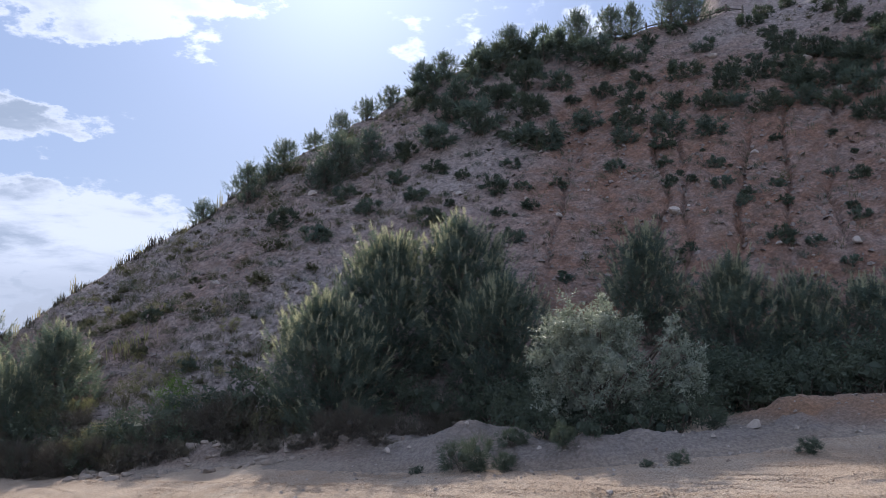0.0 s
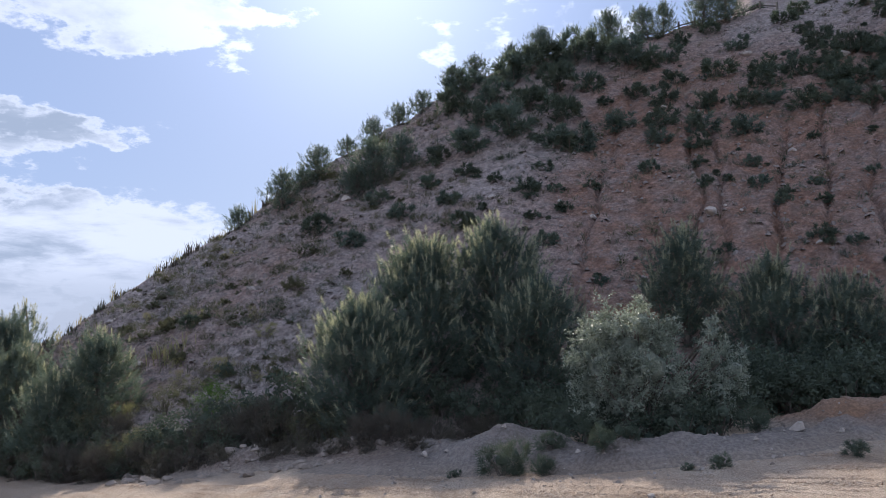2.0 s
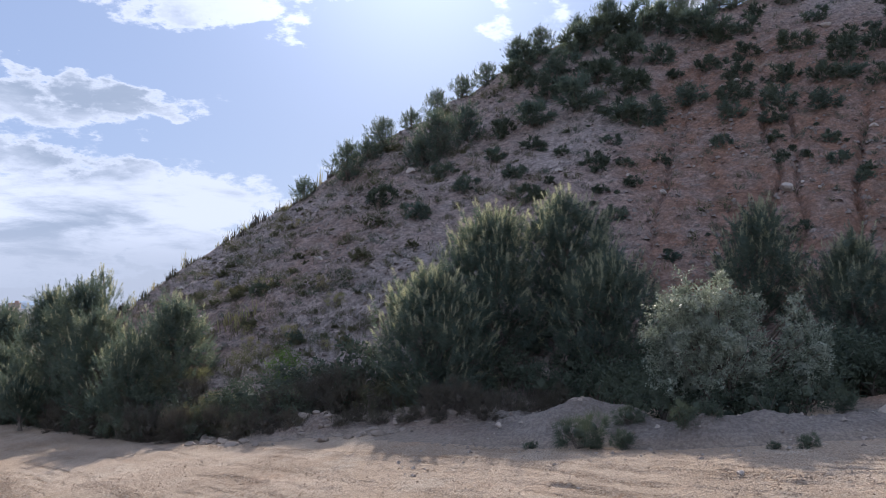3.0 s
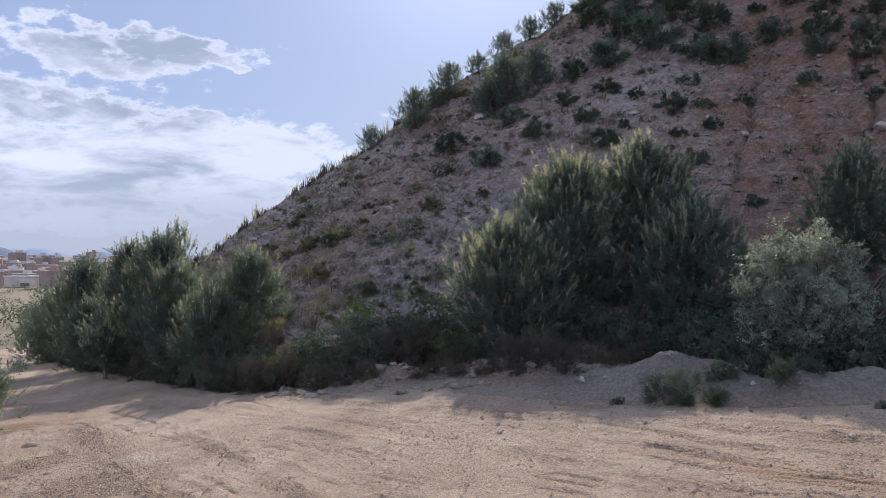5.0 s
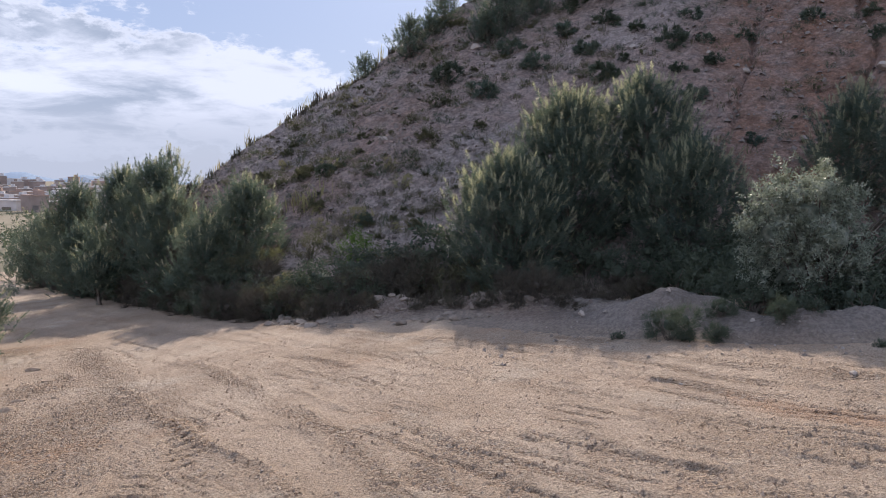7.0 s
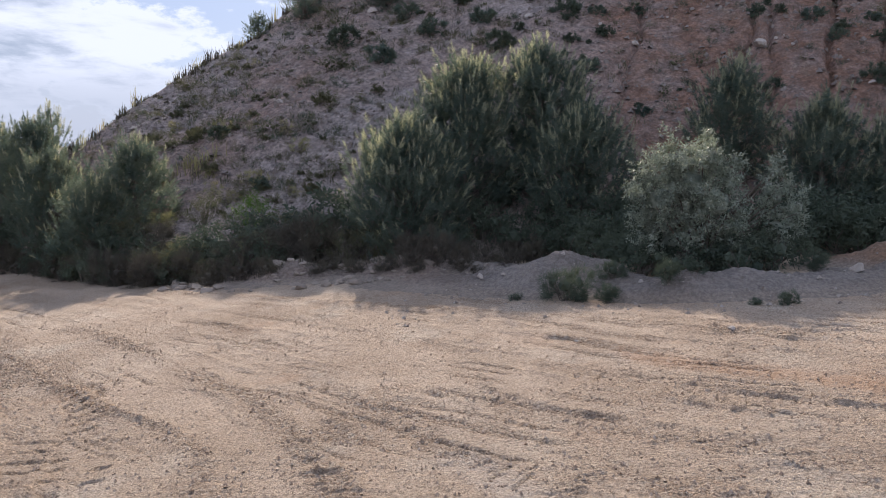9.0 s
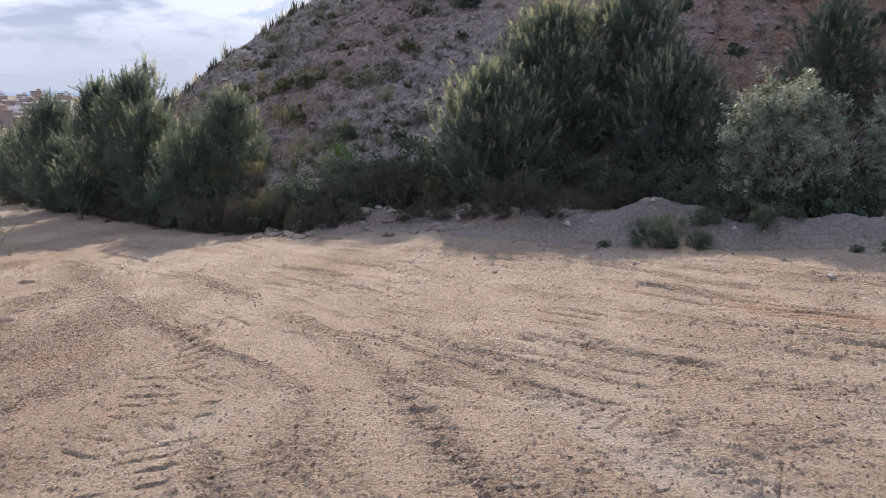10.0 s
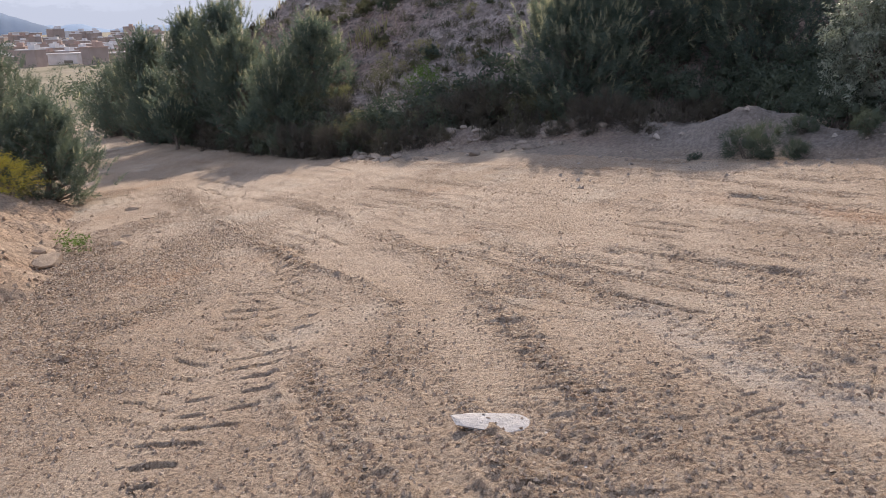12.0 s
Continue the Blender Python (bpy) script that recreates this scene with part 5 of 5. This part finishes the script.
place_copies(shrub_kind("berm", 326), [(1.05, 9.0, 0.56), (1.5, 8.75, 0.3), (1.62, 9.2, 0.36), (2.15, 8.75, 0.34), (0.5, 9.2, 0.16), (1.2, 8.85, 0.2), (2.45, 8.8, 0.2), (4.1, 9.6, 0.4), (4.5, 8.0, 0.3), (3.2, 8.1, 0.22), (2.9, 8.15, 0.16)], "plants on the berm", 26)
leafy("green_plant", -5.45, 6.35, ((0, 0, 0.12, 0.1, 0.1, 0.12),), 331, FINE_SPRAY, FRESH, "small fresh green plant at the foot of the earth bank", "plant", 70, 0.006, 1, 0.9)
leafy("flowering_bush", -8.0, 8.35, ((0, 0, 0.28, 0.38, 0.34, 0.24),), 332, FINE_SPRAY, BLOOM, "rounded low bush covered in yellow flowers on the earth bank", "shrub", 520, 0.012, 3, 1.0)
leafy("pale_shrub", -14.2, 16.6, ((0, 0, 0.8, 0.7, 0.7, 0.8), (0.5, 0.3, 0.5, 0.5, 0.5, 0.5)), 333, (OLIVE_SPRAY[0] * 1.5, OLIVE_SPRAY[1]), OLIVE, "thin pale green shrub beside the road", "shrub", 420, 0.02, 5)


# ---- grass and herbs too many to count ----
def slope_points(n, az0, az1, u0, u1, seed):
    p = strewn(n, az0, az1, u0, u1, seed)
    return np.array([q[0] for q in p]), np.array([q[1] for q in p])


rng = np.random.default_rng(71)
for name, clumps, per, low, high, lean, width, mat, label, seed in (
        ("edge_weeds", 46, 24, 0.10, 0.42, 0.5, 0.024, DRY, "dark brown spiky weeds along the edge of the slope", 72),
        ("dry_grass", 14, 12, 0.25, 0.55, 0.35, 0.016, STRAW, "dry pale grass stalks along the edge of the slope", 172)):
    x, y = slope_points(clumps, 13, 29, 0.975, 1.02, seed)
    k = rng.integers(0, clumps, clumps * per)
    tall = rng.uniform(low, high, clumps)[k] * rng.uniform(0.5, 1.1, len(k))
    gx, gy = x[k] + rng.normal(size=len(k)) * 0.06, y[k] + rng.normal(size=len(k)) * 0.06
    blades(name, gx, gy, tall, lean, width, mat, label, seed + 1)
x, y = slope_points(450, -30, 30, 0.03, 1.0, 74)
k = rng.integers(0, 450, 6000)
gx, gy = x[k] + rng.normal(size=6000) * 0.07, y[k] + rng.normal(size=6000) * 0.07
blades("slope_grass", gx, gy, rng.uniform(0.05, 0.2, 6000), 0.6, 0.012, GREYSCRUB, "sparse tufts of grey-green grass on the stony slope", 75)
# low herbs on the scree, each a mound of short twigs
for name, n, az0, az1, u0, u1, wide, mat, label, seed in (
        ("scree_herbs", 700, 0, 29, 0.02, 0.97, 0.24, GREYSCRUB, "many low grey-green herbs growing on the loose scree", 176),
        ("dark_herbs", 900, -31, 29, 0.04, 1.0, 0.2, SCRUB, "many small dark green herbs dotted over the slope", 177)):
    x, y = slope_points(n, az0, az1, u0, u1, seed)
    keep = rng.uniform(0, 1, n) < 0.25 + 1.1 * smooth(0.3, 0.65, value_noise(x * 0.6, y * 0.6, seed))
    x, y = x[keep], y[keep]
    r = wide * rng.uniform(0.45, 1.0, len(x)) ** 1.5 + 0.05 * rng.uniform(0, 1, len(x)) ** 4
    k = np.repeat(np.arange(len(x)), 13)
    q = rng.normal(size=(len(k), 3))
    q[:, 2] = np.abs(q[:, 2])
    q /= np.linalg.norm(q, axis=1, keepdims=True)
    at = np.stack([x, y, surface(x, y) - 0.02], 1)[k] + q * r[k][:, None] * np.array([0.8, 0.8, 0.6]) * rng.uniform(0.2, 1, (len(k), 1))
    v = scatter((TWIG_SPRAY[0] * np.array([0.8, 0.8, 0.8]), TWIG_SPRAY[1]), at, q + np.array([0, 0, 0.5]), r[k] * 5.5, rng)
    tagged(part(name, mesh_of(name, *v, mat, False), mat), label, "herbs", kind="stuff")
gx, gy = rng.normal(size=60) * 0.22 - 5.88, rng.normal(size=60) * 0.12 + 16.95
blades("pale_reeds", gx, gy, rng.uniform(0.18, 0.42, 60), 0.9, 0.03, STRAW, "bleached reed stalks fanning out of the slope", 78)
x, y = slope_points(300, -4, 36, -0.06, 0.06, 76)
k = rng.integers(0, 300, 2600)
gx, gy = x[k] + rng.normal(size=2600) * 0.12, y[k] + rng.normal(size=2600) * 0.12
blades("verge_grass", gx, gy, rng.uniform(0.05, 0.22, 2600), 1.0, 0.010, DRY, "dry brown weeds along the foot of the slope", 77)


# ---- stones ----
def stone_mesh(name, seed, mat, flat=0.7, detail=2):
    bm = bmesh.new()
    bmesh.ops.create_icosphere(bm, subdivisions=detail, radius=0.5)
    rng = np.random.default_rng(seed)
    cuts = rng.normal(size=(9, 3))
    cuts /= np.linalg.norm(cuts, axis=1, keepdims=True)
    for v in bm.verts:
        p = np.array(v.co)
        for c in cuts:
            over = p @ c - 0.27
            if over > 0:
                p = p - c * over * 0.95
        p = p * (1 + 0.12 * noise.noise(Vector(p) * 4 + Vector((seed, 0, 0))))
        v.co = (p[0] * 1.15, p[1] * 0.9, p[2] * flat)
    me = bpy.data.meshes.new(name)
    bm.to_mesh(me)
    bm.free()
    me.materials.append(mat)
    return me


CRUMB = (np.array([(0.55, 0.1, -0.2), (-0.1, 0.5, -0.2), (-0.55, -0.1, -0.2), (0.15, -0.5, -0.2), (0.08, 0.02, 0.42)], float), np.array([(0, 1, 4), (1, 2, 4), (2, 3, 4), (3, 0, 4)]))
PEBBLE = (np.array([(0.6, 0, -0.2), (-0.5, 0.1, -0.2), (0.1, 0.45, -0.15), (0.08, -0.5, -0.2), (0.1, 0.06, 0.34), (-0.2, -0.1, 0.3)], float), np.array([(0, 2, 4), (2, 1, 5), (2, 5, 4), (1, 3, 5), (3, 0, 4), (3, 4, 5)]))


def pebbles(name, xs, ys, zs, sizes, mat, label, seed, shape=None):
    rng = np.random.default_rng(seed)
    d = rng.normal(size=(len(xs), 3)) * 0.35 + np.array([0, 0, 1.0])
    me = mesh_of(name, *scatter(shape or PEBBLE, np.stack([xs, ys, zs + sizes * 0.12], 1), d, sizes, rng), mat, False)
    return tagged(part(name, me, mat), label, "stones", kind="stuff")


def rocks(name, spots, mat, label, group, seed, flat=0.7, sink=0.12):
    rng = np.random.default_rng(seed)
    kinds = [stone_mesh(name, seed * 10 + i, mat, flat) for i in range(3)]
    for i, (x, y, s) in enumerate(spots):
        ob = new(name, kinds[i % 3])
        s = s * (rng.uniform(0.6, 1.5) if s < 0.2 else 1.0)
        ob.matrix_basis = pose(x, y, top_at(x, y) + s * (0.5 * flat - sink) * 0.8, rng.uniform(-15, 15), rng.uniform(-15, 15), rng.uniform(0, 360)) @ Matrix.Scale(s, 4)
        tagged(ob, label, "rock", group)


rocks("rock", [(6.14, 18.05, 0.36), (9.9, 26.2, 0.4), (12.0, 23.9, 0.4), (-3.0, 23.0, 0.3), (0.9, 26.6, 0.4), (1.2, 21.0, 0.25), (9.0, 15.6, 0.3)] + strewn(80, -30, 30, 0.03, 0.95, 81, 0.06, 0.22), STONE, "pale angular limestone rock lying on the slope", "rocks on the slope", 1)
rocks("rock", [(-1.43, 12.6, 0.28), (-1.75, 12.5, 0.22), (-1.2, 12.7, 0.2), (-2.2, 12.3, 0.25), (-0.3, 12.6, 0.25), (0.2, 12.4, 0.2), (-0.8, 12.4, 0.2), (-1.95, 12.2, 0.18)] + foot_spots(230, 0, 26, -1.6, 0.8, 82, 0.04, 0.2), RUBBLE, "pale broken rock in the rubble at the foot of the slope", "rubble rocks", 2, 0.6, 0.22)
rocks("slab", [(-2.95, 12.25, 0.42), (-2.75, 12.6, 0.4), (-3.3, 12.2, 0.25)], RUBBLE, "large pale slab of rock leaning at the foot of the slope", "rubble rocks", 3, 0.55)
rocks("rock", [(-5.4, 5.86, 0.34), (-5.75, 6.2, 0.24), (-6.35, 8.6, 0.16), (-5.65, 7.89, 0.12), (-5.14, 6.57, 0.14), (-5.16, 6.15, 0.16), (-5.65, 6.91, 0.13), (-5.51, 7.51, 0.12), (-5.31, 6.95, 0.15), (-5.18, 7.57, 0.1), (-5.81, 7.32, 0.1), (-4.8, 6.5, 0.1), (-4.7, 5.7, 0.09), (-5.0, 7.1, 0.1)], REDSTONE, "ochre stone lying at the foot of the earth bank", "stones by the bank", 4, 0.42)
rocks("rock", [(4.45, 9.3, 0.2), (1.6, 9.3, 0.16), (1.9, 9.0, 0.12), (0.1, 10.2, 0.14), (2.27, 6.93, 0.08), (0.9, 6.85, 0.07), (4.9, 9.2, 0.15)], STONE, "pale stone lying loose on the sandy earth", "stones by the road", 5)
slab = tagged(new("flat_rock", stone_mesh("flat_rock", 63, WHITESTONE, 1.0)), "flat white rock surfacing through the dirt road", "rock", "chalky stones")
bump = relief(-0.63 + 0.16 * np.cos(np.arange(24)), 2.68 + 0.1 * np.sin(np.arange(24)))[0].max()
slab.matrix_basis = pose(-0.63, 2.68, float(plain(-0.63, 2.68)) + float(bump) - 0.012, 5, 2, 8) @ Matrix.Diagonal((0.36, 0.27, 0.035, 1))
rocks("flat_rock", [(-0.26, 2.38, 0.05), (-0.3, 3.0, 0.05), (-0.44, 2.6, 0.06), (-0.9, 4.1, 0.07)], WHITESTONE, "small flat white stone in the dirt road", "chalky stones", 7, 0.16, 0.0)

rng = np.random.default_rng(91)
n = 520000
x, y = rng.uniform(-7, 4.5, n), 1.6 + 8.5 * rng.uniform(0, 1, n) ** 2.0
b, loose = relief(x, y)
keep = rng.uniform(0, 1, n) < 0.03 + 0.05 * smooth(5.0, 3.0, y) + 0.42 * loose ** 1.25
x, y, b = x[keep], y[keep], b[keep]
size = 0.007 + 0.022 * rng.uniform(0, 1, len(x)) ** 3
pebbles("gravel", x, y, plain(x, y) + b, size, GRIT, "loose gravel and crumbs of earth on the dirt road", 92, CRUMB)
x, y = slope_points(20000, -31, 30, 0.0, 0.99, 93)
pebbles("scree", x, y, surface(x, y), 0.03 + 0.15 * rng.uniform(0, 1, len(x)) ** 6, SCREE, "broken limestone scree strewn over the slope", 94)
x, y = rng.uniform(-1, 9, 1500), rng.uniform(7.8, 12.5, 1500)
pebbles("berm_gravel", x, y, surface(x, y), 0.015 + 0.06 * rng.uniform(0, 1, 1500) ** 5, STONE, "small pale stones on the earth berm", 95)
x, y = rng.uniform(-10, -4.2, 9000), rng.uniform(2, 11, 9000)
keep = bank_line(x, y) > -0.35 * rng.uniform(0, 1, 9000)
x, y = x[keep], y[keep]
pebbles("bank_gravel", x, y, surface(x, y), 0.012 + 0.06 * rng.uniform(0, 1, len(x)) ** 8, REDSTONE, "ochre clods and pebbles on the earth bank", 96)


# ---- the rail on the crest ----
def guardrail():
    root = new("guardrail")
    root.location = (*at_bearing(-6, 30.2), 0)
    ox, oy = root.location.x, root.location.y
    ends = []
    for i, az in enumerate(np.linspace(-6, -21, 15)):
        x, y = at_bearing(az, np.interp(az, CREST_AZ, CREST_R) - 0.1)
        z = top_at(x, y)
        bm = bmesh.new()
        bmesh.ops.create_cube(bm, size=1, matrix=Matrix.Translation((x - ox, y - oy, z + 0.06)) @ Matrix.Diagonal((0.06, 0.06, 0.45, 1)))
        part("post", bm, RAIL, root)
        ends.append((x - ox, y - oy, z + 0.13))
    v, f = tube(ends, [0.024] * len(ends), 4)
    part("beam", mesh_of("beam", v, f, RAIL), RAIL, root)
    tagged(root, "dark weathered rail on posts along the crest", "guardrail")


guardrail()


# ---- the valley: town and far ridges ----
def house(w, d, h, mat, roof_mat, seed):
    rng = np.random.default_rng(seed)
    root = new("house")
    bm = bmesh.new()
    bmesh.ops.create_cube(bm, size=1, matrix=Matrix.Translation((0, 0, h / 2 - 1)) @ Matrix.Diagonal((w, d, h + 2, 1)))
    part("wall", bm, mat, root)
    bm = bmesh.new()
    bmesh.ops.create_cube(bm, size=1, matrix=Matrix.Translation((0, 0, h + 0.2)) @ Matrix.Diagonal((w + 0.5, d + 0.5, 0.4, 1)))
    if seed % 2:
        bmesh.ops.create_cube(bm, size=1, matrix=Matrix.Translation((w * 0.2, 0, h + 1.1)) @ Matrix.Diagonal((w * 0.35, d * 0.5, 1.8, 1)))
    part("roof", bm, roof_mat, root)
    bm = bmesh.new()
    bmesh.ops.create_cube(bm, size=1, matrix=Matrix.Translation((w * 0.2 * (-1) ** seed, -d / 2 - 0.02, h * 0.35)) @ Matrix.Diagonal((w * 0.3, 0.2, h * 0.25, 1)))
    part("window", bm, DARKPANE, root)
    return tagged(root, "pale flat-roofed town house among its neighbours", "house", "houses of the town")


def build_town():
    rng = np.random.default_rng(401)
    protos = [house(8, 7, 5.5, PLASTER, ROOF, 1), house(11, 8, 4.2, PLASTER, ROOF, 2), house(7, 7, 6.5, PLASTER, TILES, 3), house(13, 9, 4.8, ROOF, ROOF, 4), house(8, 8, 7.2, PLASTER, ROOF, 5)]
    k = 0
    for r in (345, 375, 400, 430, 470, 530, 600, 680, 780, 920, 1100, 1350, 1700):
        for az in np.arange(32.5, 43.5, math.degrees(max(11, r / 50) / r)):
            a, rr = az + rng.uniform(-0.4, 0.4), r + rng.uniform(-14, 14)
            x, y = at_bearing(a, rr)
            z = float(plain(np.array([x]), np.array([y]))[0]) - 0.3 - max(0, rr - 400) * 0.002
            m = pose(x, y, z, 0, 0, a + rng.uniform(-35, 35)) @ Matrix.Scale(rng.uniform(0.7, 1.05) * max(1.0, r / 650), 4)
            if k < len(protos):
                protos[k].matrix_basis = m
            else:
                copy_thing(protos[int(rng.integers(0, 5))], Matrix.Identity(4)).matrix_basis = m
            k += 1


def ridge(name, az, el, r, width, mat, label, seed):
    a = np.linspace(az[0], az[-1], 160)
    top = 1.5 + r * np.tan(np.radians(np.interp(a, az, el))) + 9 * fractal(a * 0.9, 0 * a, seed, 4)
    s = np.linspace(-1, 1, 13)
    ss, aa = np.meshgrid(s, a, indexing="ij")
    x, y = at_bearing(aa, r + ss * width)
    z = -70 + (top[None, :] + 70) * (1 - np.abs(ss) ** 1.6) + 12 * fractal(x * 0.006, y * 0.006, seed + 5, 4) * (1 - (np.abs(ss) < 0.01))
    me = mesh_of(name, np.stack([x, y, z], -1).reshape(-1, 3), sheet_faces(*ss.shape), mat)
    tagged(part(name, me, mat), label, "mountains", kind="structure")


build_town()
rng = np.random.default_rng(421)
az, r = rng.uniform(35.5, 60, 230), 30 + 300 * rng.uniform(0, 1, 230) ** 0.7
x, y = at_bearing(az, r)
heads = np.stack([x, y, plain(x, y) + 0.9], 1)
k = rng.integers(0, 230, 3000)
q = rng.normal(size=(3000, 3))
q *= (rng.uniform(0.5, 1, 3000) / np.linalg.norm(q, axis=1))[:, None]
tall = rng.uniform(0.7, 1.6, 230)[k]
far = scatter((SCRUB_SPRAY[0] * 8, SCRUB_SPRAY[1]), heads[k] + q * np.stack([tall, tall, tall * 0.8], 1), q + np.array([0, 0, 0.6]), rng.uniform(0.7, 1.3, 3000), rng)
tagged(part("far_trees", mesh_of("far_trees", *far, SCRUB, False), SCRUB), "scattered dark trees and bushes in the valley", "trees", kind="stuff")
ridge("backdrop", [20, 28, 33, 35, 36.7, 38, 41, 46, 52, 60], [-0.6, -0.1, 0.12, -0.1, 0.26, 0.1, 0.35, 0.2, 0.3, 0.1], 4100, 350, FAR_2, "far mountain ridge beyond the town, tinted pale blue for haze", 411)
ridge("backdrop", [30, 33.2, 34.4, 36, 37.5, 38.5, 39.9, 41.2, 44, 50, 60], [-0.9, -0.05, -0.2, -0.75, -0.45, 0.1, 0.55, 0.95, 1.3, 0.9, 0.6], 3200, 300, FAR_1, "mountain ridge beyond the town, tinted blue-grey for haze", 417)
